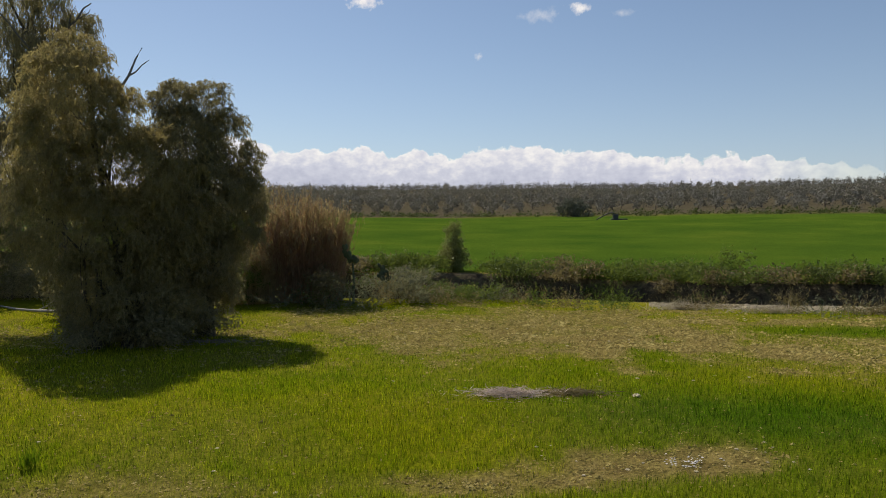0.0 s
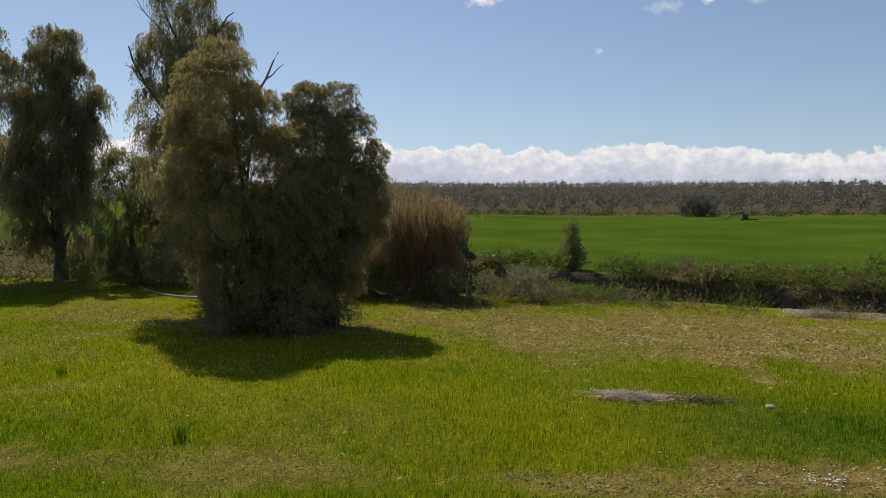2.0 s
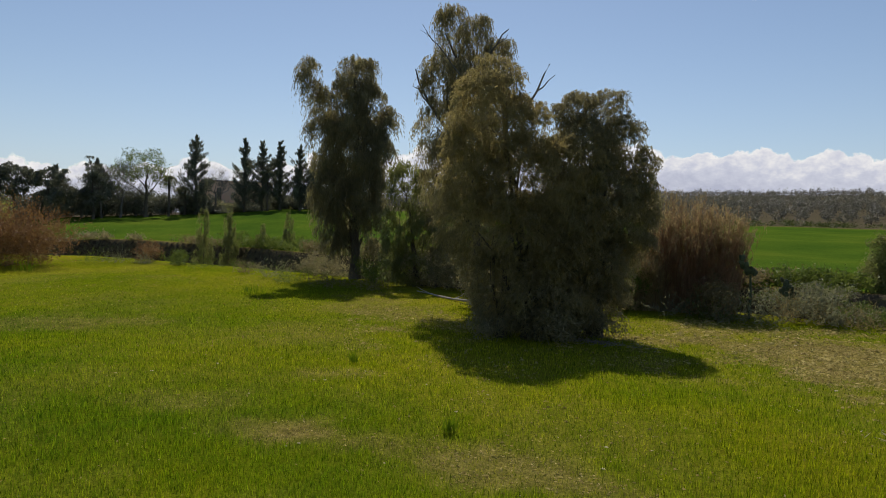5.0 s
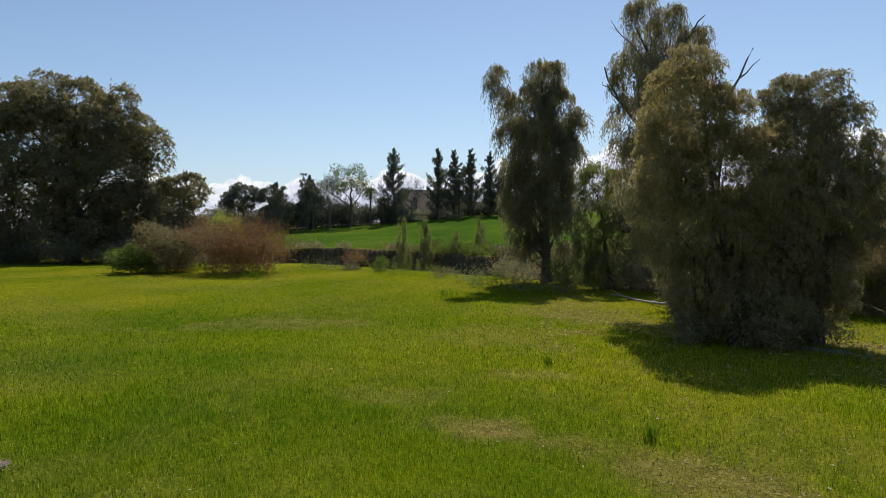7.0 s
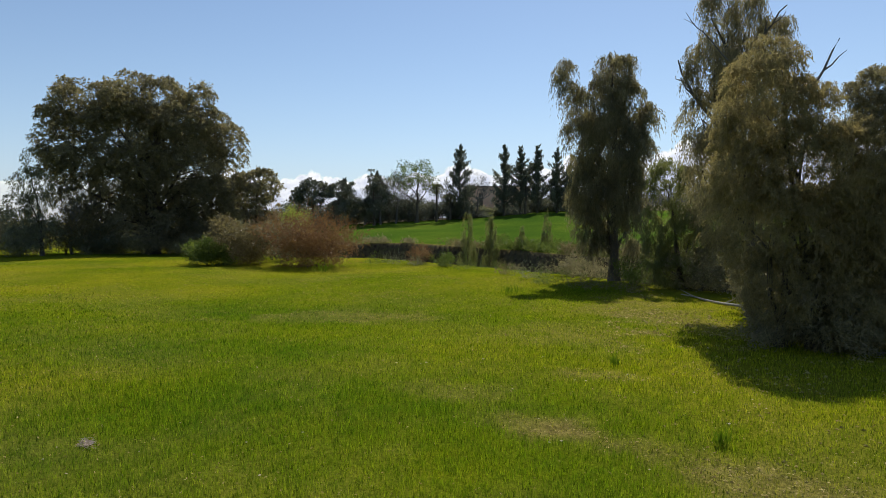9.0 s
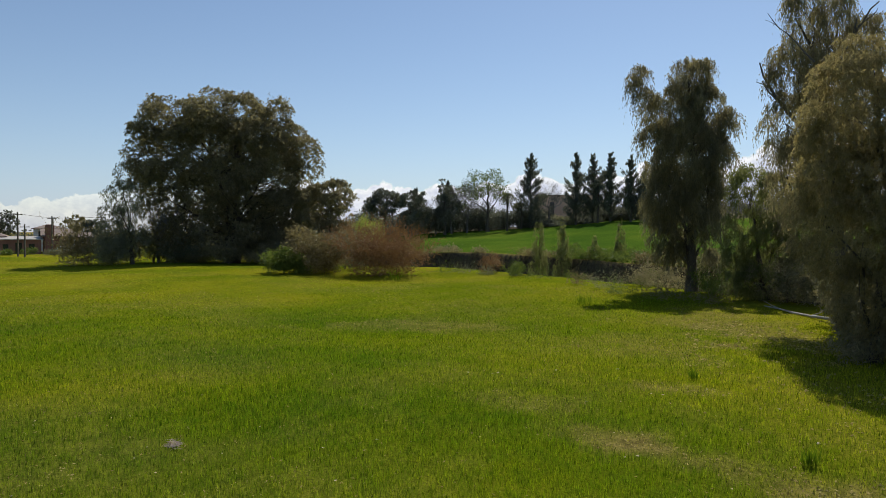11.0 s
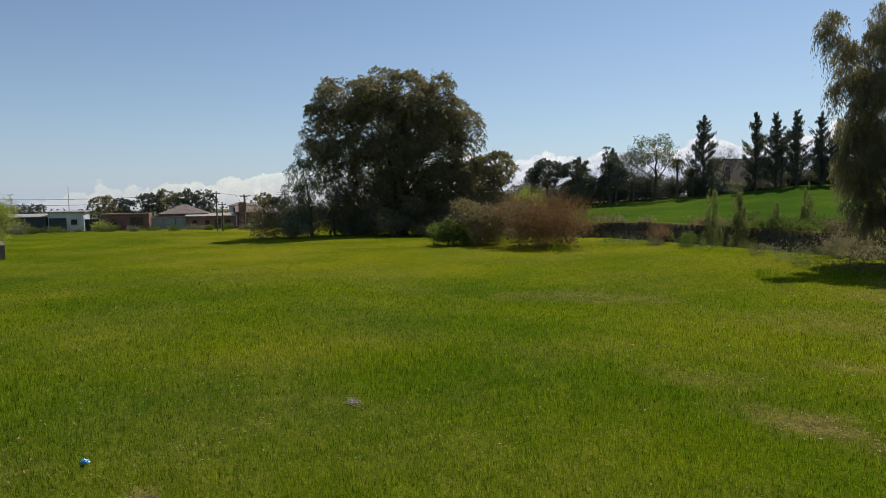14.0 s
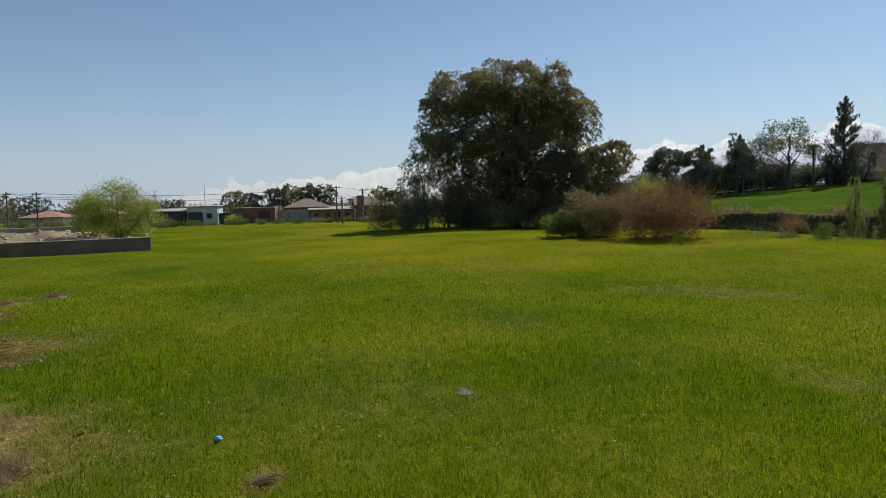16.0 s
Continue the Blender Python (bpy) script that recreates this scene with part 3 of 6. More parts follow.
def sprays(lobes, count, leaf, rng, clump, fall, many):
    """Leaves strung on drooping twigs that spring from clumps over the lobes; clump: their radius in metres, fall: how far the twigs hang."""
    L = np.asarray(lobes, float)
    ll, lw = leaf
    near = L[:, 3] * (L[:, 3] + 2 * L[:, 4])
    n = max(int(near.sum() / clump ** 2 * many), len(L) * 4)
    which = rng.choice(len(L), n, p=near / near.sum())
    d = rng.normal(0, 1, (n, 3)) + [0, 0, 0.25]
    d /= np.linalg.norm(d, axis=1)[:, None]
    size = np.stack([L[which, 3], L[which, 3], L[which, 4]], 1) * (0.88 if fall > 0.4 else 0.96)
    c = L[which, :3] + d * size * rng.uniform(0.55, 1.0, n)[:, None] ** 0.6
    # few clumps deep inside the crown
    deep = np.min(np.linalg.norm((c[:, None] - L[None, :, :3]) / np.stack([L[:, 3], L[:, 3], L[:, 4]], 1)[None], axis=2), axis=1)
    keep = rng.rand(n) < np.clip((deep - 0.25) * 2.6, 0.5 if fall > 0.4 else 0.8, 1)
    c, d = c[keep], d[keep]
    r = clump * rng.uniform(0.55, 1.35, len(c)) ** 1.2
    weight = r ** 2 * rng.uniform(0.6, 1.3, len(c))
    per = 9
    m = count // per
    k = rng.choice(len(c), m, p=weight / weight.sum())
    e = rng.normal(0, 1, (m, 3)) + d[k] * 0.55 + [0, 0, 0.45]
    e /= np.linalg.norm(e, axis=1)[:, None]
    start = c[k] + e * r[k][:, None] * (rng.rand(m)[:, None] ** (0.4 if fall > 0.4 else 0.28)) * [1, 1, 0.8]
    run = r[k] * rng.uniform(0.35, 1.25, m) * (0.55 + 0.75 * fall)
    out = e * 0.45 + rng.normal(0, 0.18, (m, 3))
    t = (np.arange(per) + rng.rand(m, per)) / per
    p = start[:, None] + out[:, None] * (run[:, None] * t)[..., None]
    p[..., 2] -= fall * run[:, None] * t ** 1.6
    p += rng.normal(0, ll * 0.22, p.shape)
    way = out[:, None] * 0.7 + rng.normal(0, 0.38, p.shape)
    way[..., 2] -= fall * (0.5 + t) + 0.15
    p, way = p.reshape(-1, 3), way.reshape(-1, 3)
    q = len(p)
    return blades(p, way, ll * rng.uniform(0.55, 1.4, q), lw * rng.uniform(0.6, 1.4, q), rng)


def crown_leaves(lobes, count, style, leaf, rng, many=10, size=0.36, fill=0.3):
    """Leaves over the lobes (x, y, z, across, up), gathered in clumps. style: weep, tuft, spray, or one of the strung sprays."""
    if style in ("strand", "hang", "boss", "bush"):
        return sprays(lobes, count, leaf, rng, size, {"strand": 1.45, "hang": 1.0, "bush": 0.6, "boss": 0.3}[style], many)
    lobes = [tuple(q) for q in lobes]
    share = np.asarray(lobes, float)[:, 3] ** 1.5 * np.asarray(lobes, float)[:, 4]
    share = share / share.sum() * (fill if many else 1.0)
    if many:
        small = clumps_of(lobes, rng, many, size)
        part_of = np.asarray(small, float)[:, 3] ** 1.3 * np.asarray(small, float)[:, 4]
        core = [(x, y, z, a * 0.86, b * 0.86) for x, y, z, a, b in lobes]
        lobes, share = core + small, np.concatenate([share, part_of / part_of.sum() * (1 - fill)])
    lobes, vol = np.asarray(lobes, float), share
    per = 11 if style == "weep" else 7
    n = count // per
    which = rng.choice(len(lobes), n, p=vol / vol.sum())
    d = rng.normal(0, 1, (n, 3))
    d /= np.linalg.norm(d, axis=1)[:, None]
    rad = rng.rand(n) ** (0.36 if many else 0.5)
    L = lobes[which]
    anchor = L[:, :3] + d * rad[:, None] * np.stack([L[:, 3], L[:, 3], L[:, 4]], 1)
    ll, lw = leaf
    if style == "weep":
        run = ll * rng.uniform(1.5, 6.0, n)
        sway = rng.normal(0, 0.13, (n, 2))
        t = rng.rand(n, per)
        c = anchor[:, None, :] + np.stack([sway[:, :1] * run[:, None] * t, sway[:, 1:] * run[:, None] * t, -run[:, None] * t], -1)
        c = c + rng.normal(0, ll * 0.25, c.shape)
        way = np.stack([rng.normal(0, 0.5, c.shape[:2]), rng.normal(0, 0.5, c.shape[:2]), -np.ones(c.shape[:2])], -1)
    elif style == "spray":
        out = d + rng.normal(0, 0.4, (n, 3)) + [0, 0, 0.5]
        t = rng.rand(n, per) * ll * 4
        c = anchor[:, None, :] + out[:, None, :] * t[..., None] + rng.normal(0, ll * 0.25, (n, per, 3))
        way = out[:, None, :] + rng.normal(0, 0.6, c.shape)
    else:
        c = anchor[:, None, :] + rng.normal(0, ll * 0.8, (n, per, 3))
        way = rng.normal(0, 1, c.shape) + d[:, None, :] * 0.4
    c, way = c.reshape(-1, 3), way.reshape(-1, 3)
    m = len(c)
    return blades(c, way, ll * rng.uniform(0.6, 1.4, m), lw * rng.uniform(0.6, 1.4, m), rng)


def pointed(name, kites, mat):
    """Leaf kites as slim pointed triangles of the same area."""
    side = (kites[:, 1] - kites[:, 3]) / 2
    v = np.stack([kites[:, 0] + side, kites[:, 2], kites[:, 0] - side], 1).reshape(-1, 3)
    return mesh_of(name, v, np.arange(len(v)).reshape(-1, 3), mat)


def tree(name, base, lobes, count, style, leaf, leaf_mat, label, category="tree", trunk_r=0.25, stems=1, seed=1, group="", bark=None, wood=True, twigs=3, many=18, size=0.28, fill=0.2):
    """A tree or shrub: trunk with limbs into every lobe, crown of single leaves."""
    rng = np.random.RandomState(seed)
    bx, by = base
    bz = top_of(bx, by)
    root = thing(name, (bx, by, bz), label, category, group)
    lobes = [(x, y, z - bz, a * 1.08, b * 1.08) for x, y, z, a, b in lobes]
    high = max(l[2] for l in lobes)
    if wood:
        pieces = []
        starts = []
        for s in range(stems):
            foot = np.array([rng.normal(0, 0.25 * (stems - 1) ** 0.5 + 0.001), rng.normal(0, 0.2 * (stems - 1) ** 0.5 + 0.001), -0.15])
            goal = lobes[int(np.argmax([l[2] - 0.4 * s * abs(l[0] + l[1]) + rng.rand() * s for l in lobes]))]
            t = np.linspace(0, 1, 9)[:, None]
            p = foot + (np.array(goal[:3]) - foot) * np.concatenate([t ** 1.35, t ** 1.35, t], 1) + rng.normal(0, 0.012 * high, (9, 3)) * t
            r = trunk_r / stems ** 0.4 * (1 - 0.9 * t[:, 0]) * (1 + 0.5 * np.exp(-t[:, 0] * 18))
            pieces.append(tube(p, r, 8))
            starts.append((p, r))
        for lb in lobes:
            p, r = starts[rng.randint(stems)]
            target = np.array(lb[:3])
            k = int(np.clip(np.searchsorted(p[:, 2], max(target[2] - 1.2 * lb[4] - 0.12 * high, 0.1)), 1, 7))
            pieces.append(limb(p[k], target, r[k] * 0.62, r[k] * 0.16, rng))
            for _ in range(twigs):
                q = target + rng.normal(0, 0.5, 3) * (lb[3], lb[3], lb[4])
                pieces.append(limb(target + rng.normal(0, 0.15, 3) * lb[3], q, r[k] * 0.18, r[k] * 0.05, rng, n=4, sides=4))
        v, f = joined(pieces)
        part("trunk", mesh_of("trunk", v, f, bark or BARK, smooth=True), None, root)
    v, f = crown_leaves(lobes, count, style, leaf, rng, many, size, fill)
    low = v.reshape(-1, 4, 3)[:, :, 2].min(1) > -0.02
    part("crown", pointed("crown", v.reshape(-1, 4, 3)[low], leaf_mat), None, root)
    return root


def dead_branch(root, points, r0, seed=3):
    """A bare grey branch, given in the world, on the tree root."""
    rng = np.random.RandomState(seed)
    o = np.array(root.matrix_basis.translation)
    p = np.asarray(points, float) - o
    t = np.linspace(0, 1, 7)
    q = np.stack([np.interp(t, np.linspace(0, 1, len(p)), p[:, k]) for k in range(3)], 1) + rng.normal(0, 0.05, (7, 3)) * t[:, None]
    pieces = [tube(q, np.linspace(r0, r0 * 0.25, 7), 6)]
    for k in (2, 3, 4):
        pieces.append(limb(q[k], q[k] + (q[k] - q[k - 1]) * 1.3 + rng.normal(0, 0.14, 3), r0 * 0.45, r0 * 0.12, rng, n=4, sides=5))
    v, f = joined(pieces)
    part("dead_branch", mesh_of("dead_branch", v, f, DEAD_WOOD, smooth=True), None, root, "bare grey dead branch")


# the clump of eucalypts by the stream
tree_a = tree("eucalypt_tree", (-10.7, 22.9), [(-1.0, -0.5, 9.2, 1.0, 1.0), (-1.3, -0.7, 7.8, 1.6, 1.7), (-0.1, 0.0, 7.3, 1.1, 1.3), (-1.8, -0.9, 6.1, 1.2, 1.7), (-0.5, -0.3, 5.7, 1.7, 1.9), (-0.8, -0.4, 3.8, 1.9, 1.9), (-0.6, -0.3, 2.0, 1.4, 1.5), (0.3, 0.1, 3.4, 1.5, 2.2), (-1.9, -1.0, 4.2, 1.0, 1.7), (0.6, 0.3, 5.5, 1.3, 1.8), (0.5, 0.2, 1.3, 1.8, 1.2), (1.2, 0.9, 3.6, 1.3, 2.2), (1.3, 1.3, 6.2, 1.2, 1.5), (1.2, 1.2, 4.6, 1.4, 1.8), (0.9, 0.8, 1.9, 1.5, 1.8), (1.3, 1.6, 2.6, 1.2, 1.6)],
              225000, "bush", (0.12, 0.031), GOLDEN, "bushy weeping eucalypt with yellowing olive-green leaves beside a stream", trunk_r=0.24, stems=4, seed=5, many=1.6, size=0.34)
tree_b = tree("eucalypt_tree", (-8.9, 25.6), [(-0.8, -0.3, 8.4, 0.9, 0.9), (0.2, 0.1, 8.2, 0.9, 1.1), (-0.6, -0.2, 7.0, 1.6, 1.6), (0.7, 0.2, 7.0, 1.0, 1.6), (1.4, 0.4, 6.1, 0.6, 1.0), (0.0, 0.0, 5.0, 1.8, 1.8), (1.2, 0.4, 4.2, 0.9, 1.8), (1.6, 0.5, 5.0, 0.7, 1.2), (-0.3, -0.1, 2.8, 1.7, 1.9), (0.6, 0.2, 2.5, 0.8, 1.5), (-0.9, -0.3, 4.1, 1.4, 2.0), (-0.2, 0.0, 1.3, 1.4, 1.2), (-1.2, -0.5, 2.2, 1.3, 1.8)],
              180000, "bush", (0.12, 0.031), EUCALYPT, "dark green bushy eucalypt in a clump by the stream", trunk_r=0.22, stems=4, seed=6, many=1.6, size=0.32)
tree_c = tree("eucalypt_tree", (-15.8, 29.1), [(-1.5, -0.9, 13.5, 0.7, 1.1), (-0.4, -0.2, 13.0, 0.9, 1.2), (0.4, 0.2, 12.1, 0.7, 0.8), (-1.7, -1.0, 11.1, 1.1, 1.6), (-2.1, -1.2, 8.8, 0.8, 1.6), (-0.3, -0.1, 10.3, 1.6, 1.9), (-1.8, -1.1, 6.5, 1.0, 1.9), (-0.4, -0.2, 7.2, 1.5, 2.4)],
              80000, "strand", (0.15, 0.036), EUCALYPT, "tall grey-green eucalypt with bare dead branches", trunk_r=0.3, seed=7, many=1.2, size=0.36)
dead_branch(tree_c, [(-16.6, 28.4, 7.6), (-17.9, 27.9, 9.4), (-18.5, 27.6, 10.4), (-18.85, 27.4, 11.6)], 0.12, 3)
dead_branch(tree_c, [(-15.9, 28.2, 10.4), (-15.3, 28.4, 12.2), (-14.6, 28.75, 13.3)], 0.09, 4)
dead_branch(tree_c, [(-16.0, 26.8, 10.9), (-16.8, 26.2, 12.1), (-17.4, 25.8, 13.0)], 0.04, 8)
dead_branch(tree_b, [(-12.3, 25.4, 7.6), (-11.9, 25.6, 9.1), (-11.18, 25.95, 10.75)], 0.085, 5)
tree_d = tree("weeping_tree", (-31.0, 38.1), [(-2.6, -2.3, 14.1, 0.7, 1.2), (-0.2, -0.2, 14.5, 1.3, 1.4), (-1.1, -0.9, 12.2, 1.8, 1.8), (0.7, 0.6, 12.3, 1.4, 1.6), (1.7, 1.3, 11.2, 0.6, 1.3), (-1.7, -1.4, 9.8, 1.4, 2.0), (-0.2, -0.1, 9.5, 2.4, 2.4), (0.9, 0.8, 9.1, 1.2, 2.0), (-1.0, -0.9, 6.8, 1.4, 2.2), (0.5, 0.4, 6.6, 1.2, 2.2), (-1.4, -1.2, 3.6, 0.9, 2.2), (0.9, 0.7, 4.1, 0.9, 2.0), (-0.3, -0.3, 5.0, 1.3, 2.2), (-1.6, -1.3, 6.0, 1.0, 2.0)],
              140000, "strand", (0.2, 0.052), EUCALYPT, "tall weeping eucalypt with hanging dark strands beside the stream", trunk_r=0.33, seed=8, many=1.1, size=0.46)
tree("weeping_tree", (-24.7, 36.5), [(-0.6, -0.4, 6.5, 1.3, 1.5), (0.6, 0.4, 5.8, 1.1, 1.8), (-0.8, -0.6, 3.6, 1.1, 2.2), (0.4, 0.3, 2.9, 1.5, 2.2), (-1.1, -0.8, 1.7, 0.9, 1.3), (0.0, 0.0, 1.2, 1.5, 1.1)],
     50000, "hang", (0.17, 0.042), YOUNG_LEAF, "small drooping green tree between taller eucalypts", trunk_r=0.16, stems=2, seed=9, many=1.2, size=0.36)

tree("bushy_tree", (-22.2, 37.8), [(0.2, 0.1, 5.6, 1.5, 1.5), (-0.7, -0.5, 4.0, 1.5, 1.6), (0.8, 0.5, 3.6, 1.6, 1.8), (0.0, 0.0, 2.0, 1.9, 1.7), (1.3, 0.9, 1.6, 1.4, 1.4)],
     36000, "bush", (0.16, 0.045), EUCALYPT, "dark olive bushy tree between taller eucalypts", trunk_r=0.14, stems=2, seed=19, many=1.4, size=0.4)

# the great tree across the field
tree("great_eucalypt", (-92.4, 22.2), [(-0.8, -3.6, 18.6, 4.5, 3.4), (-1.5, -7.4, 18.2, 3.6, 3.0), (-1.9, -9.6, 17.0, 2.4, 2.8), (0.2, 0.8, 18.6, 4.5, 3.4), (1.3, 4.7, 17.5, 4.0, 3.6), (2.2, 7.7, 15.5, 2.8, 3.2), (2.7, 9.1, 13.3, 1.7, 3.2), (-1.9, -10.4, 14.4, 2.2, 3.6), (-1.4, -6.8, 13.3, 4.8, 4.5), (-0.3, -1.2, 13.6, 6.0, 5.2), (1.1, 4.0, 12.4, 5.2, 4.5), (2.3, 8.0, 10.3, 2.2, 3.0), (-1.8, -9.3, 9.0, 2.6, 3.6), (-1.0, -4.4, 7.0, 5.0, 4.3), (0.3, 1.4, 6.4, 5.8, 4.4), (1.7, 6.0, 5.8, 3.8, 4.0), (-0.6, -3.6, 3.0, 5.6, 2.6), (0.7, 3.6, 3.0, 5.0, 2.6), (-0.4, -2.0, 9.5, 5.5, 4.5), (0.8, 3.0, 9.0, 5.0, 4.5), (-0.6, -3.4, 15.8, 5.2, 3.6), (0.9, 3.4, 15.4, 4.8, 3.6), (1.2, 5.2, 2.0, 3.6, 2.0), (2.4, 9.2, 6.6, 2.4, 3.0), (2.4, 8.6, 3.0, 3.0, 2.6)],
     350000, "boss", (0.27, 0.12), EUCALYPT, "huge rounded eucalypt with a broad dense crown at the field edge", trunk_r=0.9, stems=4, seed=10, twigs=6, many=1.0, size=1.1)
tree("small_tree", (-85.8, 33.2), [(0.1, 0.4, 8.7, 2.7, 2.1), (-0.5, -1.3, 6.5, 3.1, 3.1), (0.4, 1.0, 6.2, 1.9, 3.1), (-0.4, -1.0, 3.2, 3.8, 2.9)],
     44000, "boss", (0.27, 0.12), EUCALYPT, "dense dark green tree beside the great eucalypt", trunk_r=0.3, stems=2, seed=11, many=1.3, size=0.75)
tree("slender_tree", (-89.5, 9.6), [(-0.1, -1.1, 10.8, 0.9, 1.5), (-0.2, -1.5, 7.9, 1.5, 2.2), (0.0, -0.5, 8.0, 1.6, 2.2), (-0.2, -2.1, 6.0, 1.5, 1.5), (0.0, 0.1, 4.8, 1.9, 3.0), (-0.2, -2.4, 3.5, 2.2, 2.6), (0.0, -0.3, 2.5, 2.2, 1.9)],
     14000, "hang", (0.22, 0.07), GREY_LEAF, "slender grey-green tree with an open airy crown", trunk_r=0.2, seed=12, twigs=5, many=0.9, size=0.45)

# tree line before the farmhouse
tree("umbrella_pine", (-112.6, 54.4), [(0.0, 0.0, 9.1, 3.2, 1.9), (-0.3, -0.6, 8.4, 2.9, 1.2), (0.2, 0.4, 10.4, 2.1, 1.2)],
     14000, "boss", (0.34, 0.12), CONIFER, "round-headed umbrella pine on a bare trunk", trunk_r=0.28, seed=13, many=1.2, size=0.6)
tree("leafy_tree", (-103.0, 70.8), [(0.1, 0.1, 13.4, 3.3, 2.6), (-1.3, -2.0, 12.4, 2.1, 2.3), (1.4, 2.0, 11.4, 1.5, 2.1), (-2.2, -3.3, 10.8, 1.9, 2.1)],
     3600, "tuft", (0.34, 0.15), BUSH_LEAF, "half-bare tree with young green leaves and dark limbs", trunk_r=0.34, seed=14, twigs=9)
tree("dark_tree", (-107.8, 57.3), [(0.0, 0.0, 9.0, 2.0, 2.2), (1.2, 2.2, 9.0, 1.2, 2.6), (0.5, 0.9, 6.5, 2.5, 2.0)],
     9000, "bush", (0.36, 0.12), CONIFER, "dark evergreen tree in the tree line", trunk_r=0.22, seed=15, many=0.9, size=0.6)
tree("dark_tree", (-104.7, 62.7), [(-0.1, -0.2, 11.1, 1.3, 2.2), (0.3, 0.4, 8.6, 2.2, 2.5), (-0.7, -1.1, 6.4, 2.2, 1.8)],
     9000, "bush", (0.36, 0.12), CONIFER, "dark evergreen tree with a narrow top in the tree line", trunk_r=0.22, seed=16, many=0.9, size=0.6)


def conifer(name, base, high, wide, seed, label, group=""):
    """A narrow conifer: straight trunk, whorls of short drooping boughs."""
    rng = np.random.RandomState(seed)
    bz = top_of(*base)
    root = thing(name, (base[0], base[1], bz), label, "conifer", group)
    t = np.linspace(0, 1, 8)
    trunk = [tube(np.stack([0.1 * np.sin(t * 5 + seed), 0 * t, t * high - 0.1], 1), 0.24 * (1 - 0.92 * t), 8)]
    cs, ws = [], []
    # uneven tiers of upswept boughs, some of them missing, thinning to a ragged leader
    u = 0.06
    while u < 0.985:
        reach = wide * 0.6 * (1.04 - u) ** 0.9 * rng.uniform(0.65, 1.3)
        for k in range(rng.randint(4, 8)):
            out = max(reach * rng.uniform(0.45, 1.2), 0.2)
            a = rng.uniform(0, 2 * np.pi)
            p0 = np.array([0.0, 0, (u + rng.normal(0, 0.012)) * high])
            p1 = p0 + [math.cos(a) * out, math.sin(a) * out, 0.75 * out + 0.3 * rng.rand()]
            trunk.append(limb(p0, p1, 0.05, 0.015, rng, 0.05, 3, 4))
            m = int(14 + 30 * out)
            q = rng.rand(m, 1) ** 0.6
            cs.append(p0 + (p1 - p0) * q + rng.normal(0, 0.06 + 0.05 * out, (m, 3)) * [1, 1, 1.3])
            ws.append((p1 - p0) / (out + 0.01) + rng.normal(0, 0.5, (m, 3)) + [0, 0, 0.7])
        u += rng.uniform(0.03, 0.06)
    v, f = joined(trunk)
    part("trunk", mesh_of("trunk", v, f, BARK, smooth=True), None, root)
    c, w = np.concatenate(cs), np.concatenate(ws)
    v, f = blades(c, w, rng.uniform(0.28, 0.6, len(c)), rng.uniform(0.10, 0.19, len(c)), rng)
    part("crown", pointed("crown", v.reshape(-1, 4, 3), CONIFER), None, root)
    return root


ROW = "conifers before the farmhouse"
conifer("conifer", (-100.7, 79.0), 13.8, 7.0, 21, "dark bushy conifer beside the farmhouse", ROW)
for k, (x, y, h) in enumerate(((-95.4, 85.4, 13.2), (-93.3, 87.7, 12.7), (-91.1, 89.9, 12.4), (-88.6, 92.4, 12.0), (-86.9, 94.0, 9.2))):
    conifer("conifer", (x, y), h, 5.2, 22 + k, "tall narrow dark conifer in a row before the farmhouse", ROW)

conifer("conifer", (-111.0, 67.0), 9.8, 4.2, 28, "smaller dark conifer in the tree line", "conifers in the tree line")
conifer("conifer", (-113.5, 61.5), 8.6, 4.0, 29, "smaller dark conifer in the tree line", "conifers in the tree line")


def shrub(x, y, wide, high, mat, count, label, seed, name="shrub", leaf=(0.16, 0.05), style="tuft", category="shrub", group="", stems=3, twigs=1, wood=True):
    bz = top_of(x, y)
    rng = np.random.RandomState(seed)
    lobes = [(rng.normal(0, wide * 0.26), rng.normal(0, wide * 0.22), bz + high * rng.uniform(0.3, 0.68), wide * rng.uniform(0.24, 0.36), high * rng.uniform(0.24, 0.34)) for _ in range(6)]
    lobes.append((0, 0, bz + high * 0.3, wide * 0.42, high * 0.3))
    return tree(name, (x, y), lobes, int(count * 0.82), style, leaf, mat, label, category, 0.02 + 0.012 * high, stems, seed, group, wood=wood, twigs=twigs, many=5, size=0.45)


# young trees along the stream
SAPS = "young trees along the stream"
tree("young_tree", (0.82, 45.0), [(0.0, 0.0, 2.3, 0.85, 0.9), (-0.15, 0.0, 3.2, 0.55, 0.7), (0.15, 0.0, 1.5, 0.9, 0.8), (0.05, 0.0, 3.9, 0.28, 0.45), (-0.2, 0, 1.9, 0.85, 0.8)], 6500, "tuft", (0.16, 0.055), YOUNG_LEAF, "slender young tree with grey-green leaves on the bank", trunk_r=0.05, seed=41, group=SAPS)
for k, (x, y, h, w) in enumerate(((-51.5, 41.4, 4.7, 0.9), (-50.1, 43.0, 5.0, 0.65), (-48.1, 45.2, 3.6, 0.7), (-46.3, 47.0, 5.0, 0.75))):
    z0 = top_of(x, y)
    tree("young_tree", (x, y), [(0.05, 0, z0 * 0 + h - 0.6, w * 0.45, 0.9), (0, 0.05, h * 0.62, w * 0.75, h * 0.22), (0.1, 0, h * 0.33, w, h * 0.2), (-0.1, 0, 0.5, w * 1.1, 0.7)], 3200, "weep", (0.2, 0.07), YOUNG_LEAF,
         "thin upright young tree with drooping leaves", trunk_r=0.06, seed=42 + k, group=SAPS)
